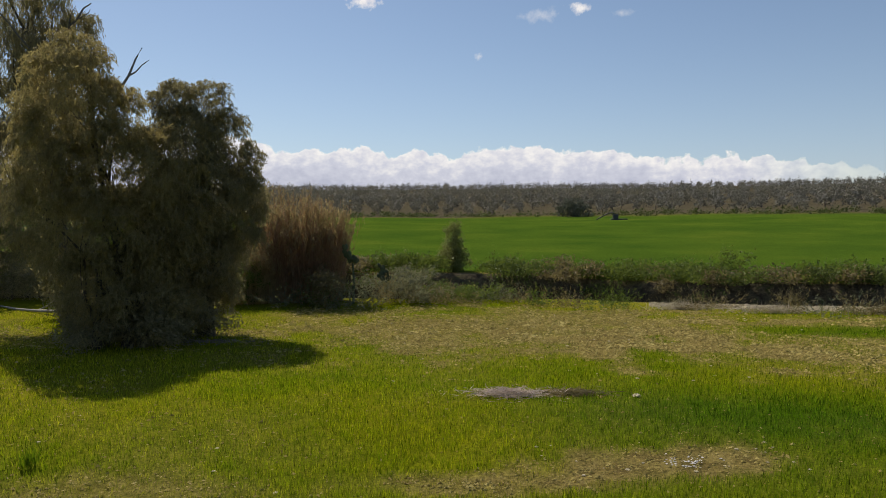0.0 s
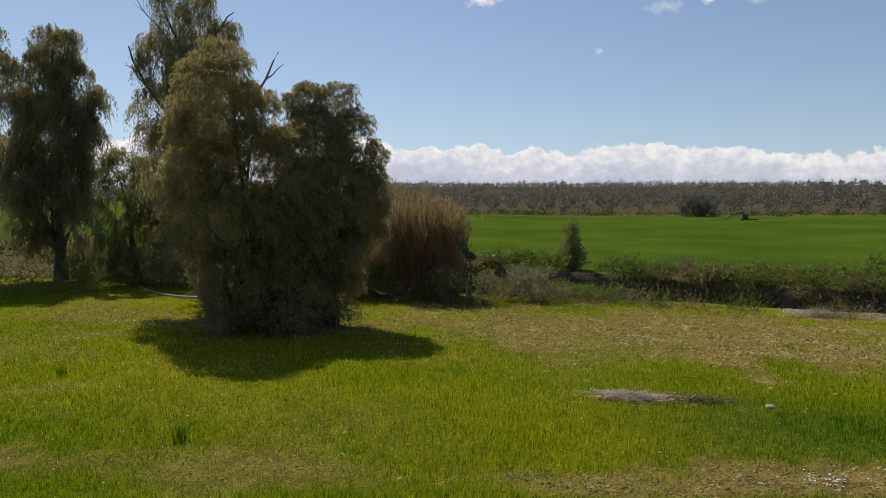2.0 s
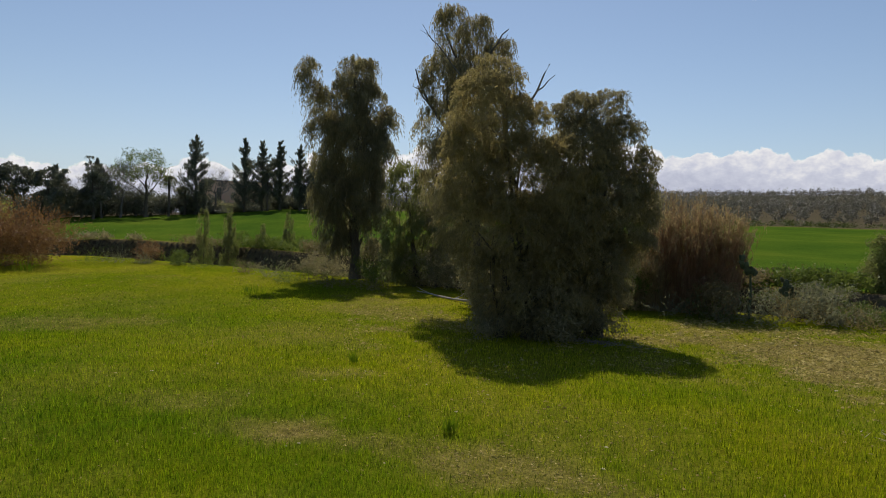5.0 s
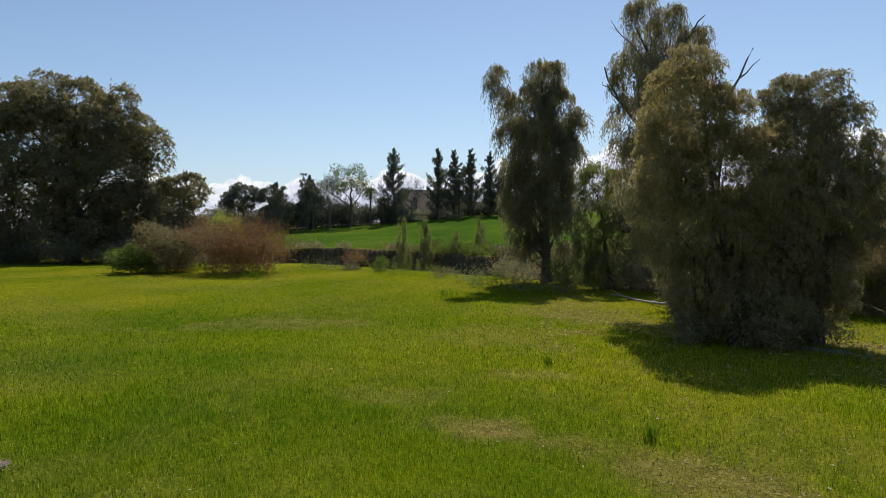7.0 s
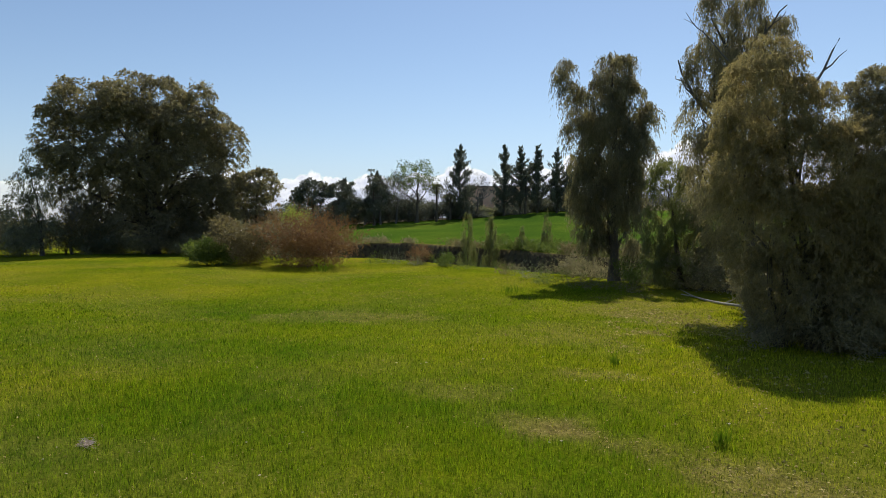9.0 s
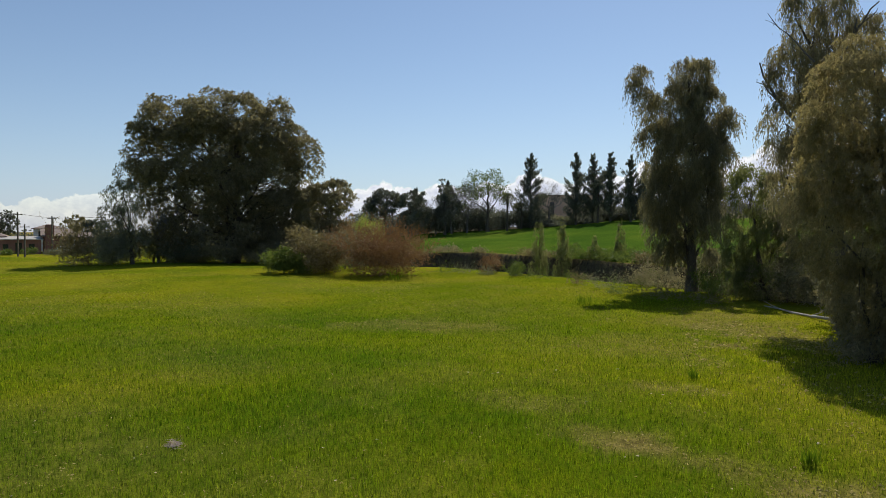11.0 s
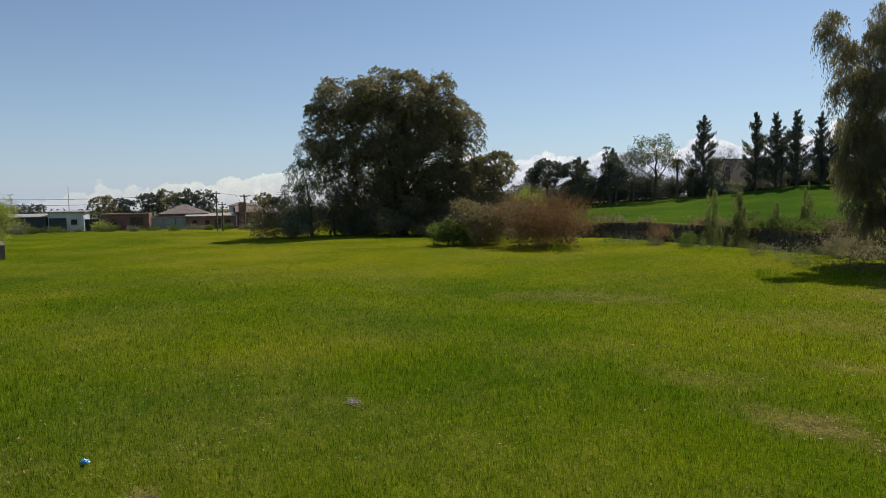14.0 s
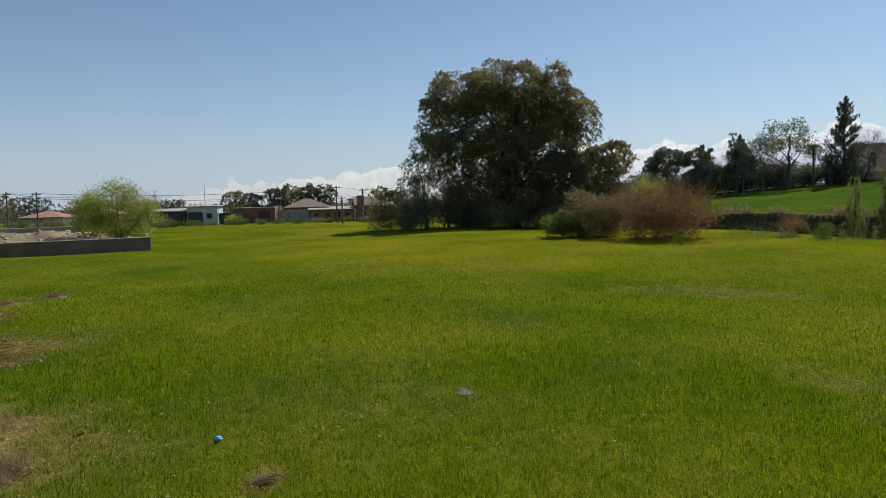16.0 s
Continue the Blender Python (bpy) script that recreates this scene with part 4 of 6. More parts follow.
shrub(-54.3, 37.6, 2.4, 2.2, RED_LEAF, 2500, "small russet-leaved shrub by the stream", 47)
tree("round_tree", (33.4, 175.1), [(0, 0, 8.0, 3.4, 2.2), (-1.6, 0, 7.2, 2.4, 1.8), (1.7, 0, 7.2, 2.4, 1.8)], 9000, "boss", (0.4, 0.18), CONIFER, "lone dark round evergreen at the far field edge", trunk_r=0.3, seed=48, many=1.3, size=0.7)


# ---- giant reeds ----
RED_GREY = leafage("brownish_leaf", (0.10, 0.085, 0.05), (0.20, 0.165, 0.09), (0.32, 0.27, 0.15), 0.4)

def reed_clump(x, y, wide, deep, high, mats, stems, seed, label, spread=0.14, ragged=0.55):
    """A stand of upright canes with short leaves towards their tops and feathery plumes."""
    rng = np.random.RandomState(seed)
    root = thing("reed_clump", (x, y, top_of(x, y)), label, "reeds")
    ang, rad = rng.uniform(0, 2 * np.pi, stems), rng.rand(stems) ** 0.5
    foot = np.stack([np.cos(ang) * rad * wide / 2, np.sin(ang) * rad * deep / 2, np.full(stems, -0.1)], 1)
    bunch = value_noise(foot[:, 0], foot[:, 1], 0.5, seed)
    tall = high * (1 - ragged + ragged * (0.55 * rng.rand(stems) + 0.6 * bunch)) * (1 - 0.22 * rad ** 3) * (1 - 0.05 * foot[:, 0] / wide) * np.where(rng.rand(stems) < 0.25, rng.uniform(0.45, 0.85, stems), 1.0)
    lean = np.stack([np.cos(ang) * rad, np.sin(ang) * rad], 1) * spread + rng.normal(0, 0.065, (stems, 2))
    tip = foot + np.stack([lean[:, 0] * tall, lean[:, 1] * tall, tall], 1)
    # canes: slim round stalks, each bowing outwards a little
    mid = (foot + tip) / 2 - np.concatenate([lean * 0.12, np.zeros((stems, 1))], 1) * tall[:, None]
    w = rng.uniform(0.010, 0.022, stems)
    a = np.arange(3) * 2 * np.pi / 3
    ring = np.stack([np.cos(a), np.sin(a), np.zeros(3)], 1)
    v = np.stack([foot[:, None] + ring * w[:, None, None], mid[:, None] + ring * w[:, None, None] * 0.85, tip[:, None] + ring * w[:, None, None] * 0.3], 1).reshape(-1, 3)
    one = np.array([(l * 3 + i, l * 3 + (i + 1) % 3, l * 3 + 3 + (i + 1) % 3, l * 3 + 3 + i) for l in range(2) for i in range(3)])
    part("cane", mesh_of("cane", v, (one[None] + (np.arange(stems) * 9)[:, None, None]).reshape(-1, 4), mats[0]), None, root)
    along = lambda t: np.where(t < 0.5, foot[:, None] + (mid - foot)[:, None] * t * 2, mid[:, None] + (tip - mid)[:, None] * (t * 2 - 1))
    per = 7
    t = rng.uniform(0.1, 1.0, (stems, per, 1)) ** 0.7
    c = along(t) + rng.normal(0, 0.03, (stems, per, 3))
    a = rng.uniform(0, 2 * np.pi, (stems, per))
    way = np.stack([np.cos(a), np.sin(a), rng.uniform(0.3, 3.2, (stems, per))], -1)
    v, f = blades(c.reshape(-1, 3) + way.reshape(-1, 3) * 0.06, way.reshape(-1, 3), rng.uniform(0.22, 0.55, stems * per), rng.uniform(0.018, 0.04, stems * per), rng)
    part("leaves", mesh_of("leaves", v, f, mats[1]), None, root)
    per = 10
    t = rng.uniform(-0.45, 0.22, (stems, per, 1))
    c = tip[:, None] + np.concatenate([np.repeat(lean[:, None] * 0.3, per, 1) * t, t], -1) + rng.normal(0, 0.045, (stems, per, 3))
    v, f = blades(c.reshape(-1, 3), rng.normal(0, 0.45, (stems * per, 3)) + [0, 0, 0.8], rng.uniform(0.12, 0.26, stems * per), rng.uniform(0.02, 0.05, stems * per), rng)
    part("plume", mesh_of("plume", v, f, mats[2]), None, root)
    return root


reed_clump(-9.6, 34.7, 2.6, 1.6, 3.6, (REED_GREEN, REED_GREEN, REED_GREEN), 420, 57, "low skirt of tan reeds beside the tall clump", 0.16, 0.5)
reed_clump(-7.25, 35.5, 4.0, 2.4, 5.9, (REED_DRY, REED_DRY, REED_GREEN), 1300, 51, "tall clump of dry brown giant reeds with yellowish tops")
shrub(-58.1, 27.6, 6.0, 4.9, RED_LEAF, 24000, "rounded russet-orange thicket at the field edge", 52, "russet_thicket", (0.24, 0.065), "spray", stems=12)
shrub(-61.4, 22.8, 5.5, 4.6, RED_GREY, 12000, "grey-green thicket behind the russet reeds", 53, leaf=(0.28, 0.09))
shrub(-61.6, 20.0, 4.0, 2.7, BUSH_LEAF, 7000, "low green bush at the field edge", 54, leaf=(0.26, 0.09))


# ---- olive orchard on the far hill ----
def olive_mesh(seed, leaves=126):
    rng = np.random.RandomState(seed)
    lobes = [(rng.normal(0, 0.5), rng.normal(0, 0.5), rng.uniform(1.0, 2.1), rng.uniform(0.9, 1.35), rng.uniform(0.6, 0.9)) for _ in range(4)]
    v, f = crown_leaves(lobes, leaves, "tuft", (0.50, 0.34), rng, 0)
    trunk = joined([limb((0, 0, -0.2), (rng.normal(0, 0.2), rng.normal(0, 0.2), 1.1), 0.14, 0.07, rng, 0.1, 3, 4)])
    return (v, f), trunk


OLIVES = [olive_mesh(60 + k) for k in range(5)]
rng_ = np.random.RandomState(61)
spots_ = []
for row, r in enumerate(np.concatenate([np.arange(194, 262, 11.0), np.arange(266, 436, 8.0)])):
    step = 5.4 / r
    for a in np.arange(radians(-42), radians(50), step):
        aa = a + step * 0.5 * (row % 2) + rng_.normal(0, step * 0.14)
        rr = r + rng_.normal(0, 0.9)
        az = math.degrees(aa)
        if rng_.rand() < 0.93 and rr > np.interp(az, BEARING, FIELD_END) + 14:
            spots_.append((-math.sin(aa) * rr, math.cos(aa) * rr, row))
sx_, sy_ = np.array([s[0] for s in spots_]), np.array([s[1] for s in spots_])
sz_ = height(sx_, sy_)
front_ = []
crowns_, trunks_ = [], []
olive_things_ = []
for k, (x, y, row) in enumerate(spots_):
    (cv, cf), (tv, tf) = OLIVES[k % 5]
    if row == 0:
        front_.append((x, y, sz_[k], k))
        continue
    a, s = rng_.uniform(0, 6.28), rng_.uniform(0.85, 1.4)
    rot = np.array([[math.cos(a), -math.sin(a), 0], [math.sin(a), math.cos(a), 0], [0, 0, 1]]) * s
    few = len(cf) if row < 9 else len(cf) // 2
    crowns_.append((cv[:few * 4] @ rot.T + (x, y, sz_[k]), cf[:few]))
    if row < 12:
        trunks_.append((tv @ rot.T + (x, y, sz_[k]), tf))
orchard = thing("olive_orchard", (0, 0, 0), "rows of grey-green olive trees covering the hillside", "orchard", kind="stuff")
v, f = joined(crowns_)
part("crowns", pointed("crowns", v.reshape(-1, 4, 3), OLIVE_LEAF), None, orchard)
v, f = joined(trunks_)
part("trunks", mesh_of("trunks", v, f, BARK), None, orchard)
ROWS = "olive trees in the front row"
models_ = []
for k, ((cv, cf), (tv, tf)) in enumerate(OLIVES):
    x, y, z, i = front_[k]
    ob = thing("olive_tree", (x, y, z), "small grey-green olive tree on the bare slope", "olive tree", ROWS)
    part("trunk", mesh_of("trunk", tv, tf, BARK), None, ob)
    part("crown", pointed("crown", cv.reshape(-1, 4, 3), OLIVE_LEAF), None, ob)
    models_.append(ob)
for k, (x, y, z, i) in enumerate(front_[5:]):
    copy_thing(models_[k % 5], pose(x, y, z, 0, 0, rng_.uniform(0, 360)))

# rough growth along the top of the crop
rng_ = np.random.RandomState(66)
m_ = 420
a_ = np.radians(rng_.uniform(-45, 30, m_))
d_ = np.interp(np.degrees(a_), BEARING, FIELD_END) + rng_.uniform(0, 9, m_)
wx_, wy_ = -np.sin(a_) * d_, np.cos(a_) * d_
lobes_ = np.stack([wx_, wy_, height(wx_, wy_) + 0.1, rng_.uniform(0.9, 2.8, m_), rng_.uniform(0.4, 1.15, m_) * (0.4 + value_noise(wx_, wy_, 14.0, 9))], 1)
v, f = crown_leaves(lobes_, 15000, "tuft", (0.5, 0.26), rng_, 0)
tagged(new("field_margin", pointed("field_margin", v.reshape(-1, 4, 3), MARGIN_LEAF)), "rough green weeds along the top of the crop", "weeds", kind="stuff")

# ---- bushes and weeds along the stream ----
BANKS = "bushes along the stream"
rng_ = np.random.RandomState(70)
k = 0
for az in np.arange(-44, 63, 1.5):
    if 17 < az < 30:
        continue
    rs = float(np.interp(az, BEARING, STREAM))
    if az > 50:
        for _ in range(2):
            r, a = rs + rng_.uniform(1.4, 3.3), radians(az + rng_.uniform(-0.8, 0.8))
            shrub(-math.sin(a) * r, math.cos(a) * r, rng_.uniform(1.2, 2.6), rng_.uniform(0.35, 0.8), (RED_GREY, EUCALYPT, BUSH_LEAF)[rng_.randint(3)], 500, "dark weeds hanging down the earth bank", 700 + k, "bank_weeds", (0.26, 0.09), group="weeds on the earth bank", wood=False)
            k += 1
        continue
    for off, lo, hi in ((3.0, 0.6, 1.3), (4.4, 0.7, 1.5), (6.5, 0.4, 1.0)):
        if az < 0:
            if off < 4:
                continue
            off, lo, hi = (3.3, 0.4, 1.3) if off < 5 else (4.9, 0.5, 1.9 if -26 < az < -15 else 1.2)
            if abs(az + 1.5) < 2.3:
                continue
        if az < 2 and off > 4:
            q, b = rs + rng_.uniform(1.5, 2.6), radians(az + rng_.uniform(-0.8, 0.8))
            shrub(-math.sin(b) * q, math.cos(b) * q, rng_.uniform(1.2, 2.4), rng_.uniform(0.6, 1.5), (RED_GREY, BUSH_LEAF, MARGIN_LEAF)[rng_.randint(3)], 650, "dark weeds hanging down the earth bank", 1400 + k, "bank_weeds", (0.2, 0.07), group="weeds on the earth bank", wood=False)
        if az > 30 and off > 5 and rng_.rand() < 0.3:
            continue
        r = rs + off + rng_.uniform(-0.8, 0.8)
        a = radians(az + rng_.uniform(-0.8, 0.8))
        w = rng_.uniform(1.6, 3.0) * (1.0 if az < 30 else 1.1)
        h = rng_.uniform(lo, hi)
        mat = (BUSH_LEAF, BUSH_LEAF, BUSH_LEAF, BUSH_LEAF, RED_GREY)[rng_.randint(5)]
        shrub(-math.sin(a) * r, math.cos(a) * r, w, h, mat, 850, "low leafy green bush on the stream bank", 700 + k, "bank_bush", (0.22, 0.09), group=BANKS, wood=False)
        k += 1
for az in np.arange(-44, 62, 2.2):
    if 15 < az < 36 or (az < -14 and rng_.rand() < 0.5):
        continue
    edge = float(np.interp(az, BEARING, NEAR_EDGE))
    r = edge + rng_.uniform(0.8, 3.0)
    a = radians(az + rng_.uniform(-1, 1))
    mat = (RED_GREY, RED_GREY, BUSH_LEAF, GREY_LEAF)[rng_.randint(4)]
    shrub(-math.sin(a) * r, math.cos(a) * r, rng_.uniform(1.2, 2.6), rng_.uniform(0.15, 0.3) if az < -14 else rng_.uniform(0.2, 0.45) if az < 2 else rng_.uniform(0.35, 0.8), mat, 700, "low dry grey-green scrub at the field edge", 900 + k, "scrub", (0.16, 0.04), "spray", group="scrub at the field edge", wood=False)
    k += 1
# thicker growth round the reeds and under the trees
for x, y, w, h, mat, cnt, text in ((-5.9, 33.6, 2.6, 2.0, RED_GREY, 5000, "grey-brown twiggy shrub below the reeds"), (-2.4, 35.6, 4.2, 1.7, GREY_LEAF, 7000, "broad soft grey-green shrub beside the reeds"), (1.2, 36.5, 3.8, 0.9, BUSH_LEAF, 5000, "low green shrub on the bank"),
                                   (-10.8, 33.5, 3.0, 3.0, BUSH_LEAF, 6000, "leafy green shrub under the eucalypts"), (-21.5, 36.6, 3.6, 2.6, EUCALYPT, 6000, "dark shrub below the trees"), (-27.5, 38.0, 4.0, 2.4, BUSH_LEAF, 6000, "green bush below the weeping tree"),
                                   (-34.5, 39.5, 4.5, 2.0, EUCALYPT, 5000, "dark bush below the weeping tree"), (-18.6, 34.8, 3.0, 2.4, BUSH_LEAF, 5000, "green shrub behind a fallen log"), (-23.6, 37.0, 4.0, 3.0, EUCALYPT, 6000, "dark shrub below the trees"), (-29.6, 39.6, 3.5, 2.0, BUSH_LEAF, 5000, "dark bush below the weeping tree"), (-38, 41.5, 5, 2.2, BUSH_LEAF, 5000, "leafy bush on the bank"), (-42.5, 43, 4.5, 2.2, EUCALYPT, 5000, "dark leafy bush on the bank"), (-13.0, 32.5, 3.5, 3.2, EUCALYPT, 6000, "dark shrub under the eucalypts"), (-46.0, 41.0, 2.2, 1.3, BUSH_LEAF, 2500, "low rounded green bush"), (-50.0, 37.5, 2.0, 1.2, BUSH_LEAF, 2500, "low rounded green bush"), (-15.6, 30.0, 3.4, 3.6, EUCALYPT, 7000, "dark shrub at the foot of the tall eucalypt"), (-14.4, 28.4, 2.6, 2.6, EUCALYPT, 5000, "dark shrub at the foot of the tall eucalypt"), (-9.8, 23.6, 2.8, 1.7, EUCALYPT, 6000, "dark low growth at the foot of the eucalypts"), (-11.3, 22.5, 1.8, 1.4, EUCALYPT, 4500, "dark low growth at the foot of the eucalypts"), (-10.4, 22.6, 2.2, 1.4, EUCALYPT, 4500, "dark low growth at the foot of the eucalypts"), (-9.0, 24.6, 2.2, 1.5, EUCALYPT, 4500, "dark low growth at the foot of the eucalypts")):
    shrub(x, y, w, h, mat, cnt, text, 1000 + k, leaf=(0.17, 0.05))
    k += 1


# ---- buildings ----
PLASTER = surface("tan_plaster", (0.93, 0.62, 0.41), (0.96, 0.70, 0.49), 0.5, 0.9, 0.3, worn=0.9)
WHITE = surface("white_render", (0.55, 0.56, 0.58), (0.74, 0.75, 0.77), 0.6, 0.85, 0.2)
BRICK = surface("red_brick_wall", (0.27, 0.12, 0.09), (0.38, 0.19, 0.145), 0.8, 0.9, 0.6, 12.0)
DARK_BRICK = surface("dark_brick_wall", (0.21, 0.09, 0.07), (0.30, 0.145, 0.115), 0.8, 0.9, 0.6, 12.0)
GREY_GATE = surface("grey_sheet_metal", (0.22, 0.25, 0.25), (0.34, 0.37, 0.37), 0.7, 0.5, 0.2, 9.0)
DARK_SHEET = surface("dark_sheet", (0.035, 0.04, 0.042), (0.07, 0.075, 0.075), 0.7, 0.6, 0.2)
GREEN_SHEET = surface("dark_green_mesh", (0.02, 0.035, 0.028), (0.04, 0.06, 0.045), 0.8, 0.8, 0.3)
TILE = surface("roof_tile", (0.17, 0.125, 0.105), (0.27, 0.205, 0.17), 1.2, 0.85, 0.7, 8.0)
RED_TILE = surface("red_roof_tile", (0.30, 0.16, 0.12), (0.42, 0.25, 0.19), 1.2, 0.85, 0.7, 8.0)
PALE_ROOF = surface("pale_roof_sheet", (0.34, 0.31, 0.27), (0.50, 0.46, 0.41), 0.7, 0.6, 0.2)
CONCRETE = surface("concrete", (0.32, 0.26, 0.21), (0.46, 0.38, 0.31), 0.9, 0.9, 0.5)
WALL_DARK = surface("stained_wall", (0.15, 0.10, 0.072), (0.25, 0.175, 0.13), 0.6, 0.9, 0.5)
EARTH = surface("dry_earth", (0.20, 0.15, 0.095), (0.32, 0.25, 0.17), 0.5, 0.95, 0.9, 9.0)
GLASS_DARK, n_, l_, b_ = material("window_glass")
b_.inputs["Base Color"].default_value, b_.inputs["Roughness"].default_value = (0.03, 0.035, 0.04, 1), 0.08
WOOD_DARK = surface("dark_wood", (0.05, 0.03, 0.022), (0.10, 0.06, 0.04), 2.0, 0.6, 0.3)
POLE_WOOD = surface("pole_wood", (0.10, 0.08, 0.065), (0.18, 0.15, 0.12), 2.0, 0.85, 0.4)
WIRE, n_, l_, b_ = material("wire")
b_.inputs["Base Color"].default_value, b_.inputs["Roughness"].default_value = (0.03, 0.03, 0.03, 1), 0.5


def block(x0, x1, y0, y1, z0, z1, bevel=0.04):
    """A bevelled block between two corners."""
    bm = bmesh.new()
    bmesh.ops.create_cube(bm, size=1.0)
    bmesh.ops.scale(bm, vec=(x1 - x0, y1 - y0, z1 - z0), verts=bm.verts)
    bmesh.ops.translate(bm, vec=((x0 + x1) / 2, (y0 + y1) / 2, (z0 + z1) / 2), verts=bm.verts)
    if bevel:
        bmesh.ops.bevel(bm, geom=bm.edges[:], offset=bevel, segments=1, affect="EDGES")
    return bm


def roof_mesh(x0, x1, y0, y1, z0, rise, kind, over=0.4, thick=0.14):
    """A pitched roof: hip, gable (ridge along y) or lean (rising away from the front)."""
    x0, x1, y0, y1 = x0 - over, x1 + over, y0 - over, y1 + over
    bm = bmesh.new()
    xm = (x0 + x1) / 2
    inset = min((x1 - x0) / 2, (y1 - y0) / 2.2) if kind == "hip" else 0.0
    if kind == "lean":
        pts = [(x0, y0, z0 + rise), (x1, y0, z0), (x1, y1, z0), (x0, y1, z0 + rise)]
        quads = [(0, 1, 2, 3)]
    else:
        pts = [(x0, y0, z0), (x1, y0, z0), (x1, y1, z0), (x0, y1, z0), (xm, y0 + inset, z0 + rise), (xm, y1 - inset, z0 + rise)]
        quads = [(1, 2, 5, 4), (3, 0, 4, 5), (0, 1, 4), (2, 3, 5)]
    vs = [bm.verts.new(p) for p in pts]
    faces = [bm.faces.new([vs[i] for i in q]) for q in quads]
    ret = bmesh.ops.extrude_face_region(bm, geom=faces)
    bmesh.ops.translate(bm, vec=(0, 0, thick), verts=[g for g in ret["geom"] if isinstance(g, bmesh.types.BMVert)])
    bmesh.ops.recalc_face_normals(bm, faces=bm.faces)
    return bm


def window(root, x, y, z, w, h, name="window", frame_mat=None, pane_mat=None):
    """A window or door in a front that looks along +x: frame, pane and sill."""
    fr = part(name, block(x - 0.05, x + 0.06, y - w / 2 - 0.08, y + w / 2 + 0.08, z - 0.08, z + h + 0.08, 0.01), frame_mat or WOOD_DARK, root)
    part("pane", block(x + 0.05, x + 0.075, y - w / 2, y + w / 2, z, z + h, 0.0), pane_mat or GLASS_DARK, fr)
    if name == "window":
        part("sill", block(x - 0.05, x + 0.16, y - w / 2 - 0.12, y + w / 2 + 0.12, z - 0.16, z - 0.08, 0.01), CONCRETE, fr)


def on_ground(x0, x1, y0, y1):
    return min(top_of(x, y) for x in (x0, x1) for y in (y0, y1)) - 0.1


def house(name, label, x0, x1, y0, y1, high, wall, roof=None, rise=1.2, kind="gable", openings=(), category="house"):
    root = thing(name, (0, 0, 0), label, category)
    z0 = on_ground(x0, x1, y0, y1)
    part("wall", block(x0, x1, y0, y1, z0, z0 + high), wall, root)
    if roof:
        part("roof", roof_mesh(x0, x1, y0, y1, z0 + high, rise, kind), roof, root)
    else:
        part("parapet", block(x0 - 0.06, x1 + 0.06, y0 - 0.06, y1 + 0.06, z0 + high, z0 + high + 0.18), CONCRETE, root)
    for what, y, z, w, h, mat in openings:
        window(root, x1, y, z0 + z, w, h, what, WOOD_DARK if mat is None else mat, mat)
    return root, z0


# the hamlet beyond the field
house("shed", "low dark sheet-metal shed with a pale flat roof", -148, -141, -40.5, -33.2, 2.9, DARK_SHEET, PALE_ROOF, 0.5, "lean", (), "shed")
white_house, z0 = house("garage", "white rendered garage with a wide dark door", -147, -141.2, -32.9, -27.0, 3.7, WHITE, CONCRETE, 0.2, "lean",
                        (("door", -31.3, 0.1, 2.7, 2.5, DARK_SHEET), ("window", -28.6, 1.5, 0.9, 0.8, None)), "garage")
green_fence = thing("mesh_fence", (0, 0, 0), "dark green netted garden fence", "fence")
part("panel", block(-141.6, -141.4, -26.9, -24.3, on_ground(-141.6, -141.4, -26.9, -24.3), 2.4, 0.02), GREEN_SHEET, green_fence)
for y in (-26.8, -24.4):
    part("post", block(-141.38, -141.28, y - 0.06, y + 0.06, -0.2, 2.6, 0.01), CONCRETE, green_fence)
house("outbuilding", "flat-roofed outbuilding of dark red brick", -148, -142.2, -24.2, -15.8, 3.2, DARK_BRICK, None, 0, "", (("door", -18.0, 0.1, 2.2, 2.4, WOOD_DARK), ("window", -22.0, 1.3, 1.0, 0.9, None)), "outbuilding")
gate = thing("sheet_gate", (0, 0, 0), "pale grey sheet-metal gate between brick walls", "gate")
for k, (a, b) in enumerate(((-15.6, -13.4), (-13.3, -11.2), (-11.1, -9.2))):
    part("leaf", block(-144.1, -144.0, a, b, -0.1, 2.35, 0.02), GREY_GATE, gate)
part("rail", block(-144.15, -143.9, -15.7, -9.1, 2.38, 2.55, 0.02), CONCRETE, gate)
house("cottage", "single-storey cottage with a brown hipped tile roof", -158, -149, -14.5, -5.5, 3.1, BRICK, TILE, 1.9, "hip", (("window", -12.0, 1.1, 1.1, 1.1, None),))
house("long_house", "low brick house with small windows and a pale sheet roof", -152, -144.2, -9.0, 0.3, 2.6, BRICK, PALE_ROOF, 0.5, "lean",
      (("window", -7.6, 0.9, 0.7, 0.9, None), ("window", -5.2, 0.9, 0.7, 0.9, None), ("door", -3.2, 0.05, 0.9, 2.0, None), ("window", -1.2, 0.9, 0.8, 0.9, None)))
brick_house, z0 = house("brick_house", "dark red brick house with a chimney, tiled roof and porch", -153, -144.6, 0.6, 5.2, 3.2, DARK_BRICK, TILE, 1.3, "gable", (("window", 4.2, 1.1, 0.9, 1.0, None),))
part("chimney", block(-144.9, -143.9, 0.9, 2.4, z0, 5.2), DARK_BRICK, brick_house)
part("flue", block(-144.6, -144.25, 2.0, 2.3, 5.2, 6.4, 0.02), CONCRETE, brick_house)
part("porch_roof", roof_mesh(-148, -143.0, 5.3, 8.6, 2.9, 0.8, "lean", 0.2), TILE, brick_house)
for y in (5.6, 7.0, 8.4):
    part("porch_post", block(-143.4, -143.1, y - 0.13, y + 0.13, z0, 2.95), WHITE, brick_house, "white square porch post")
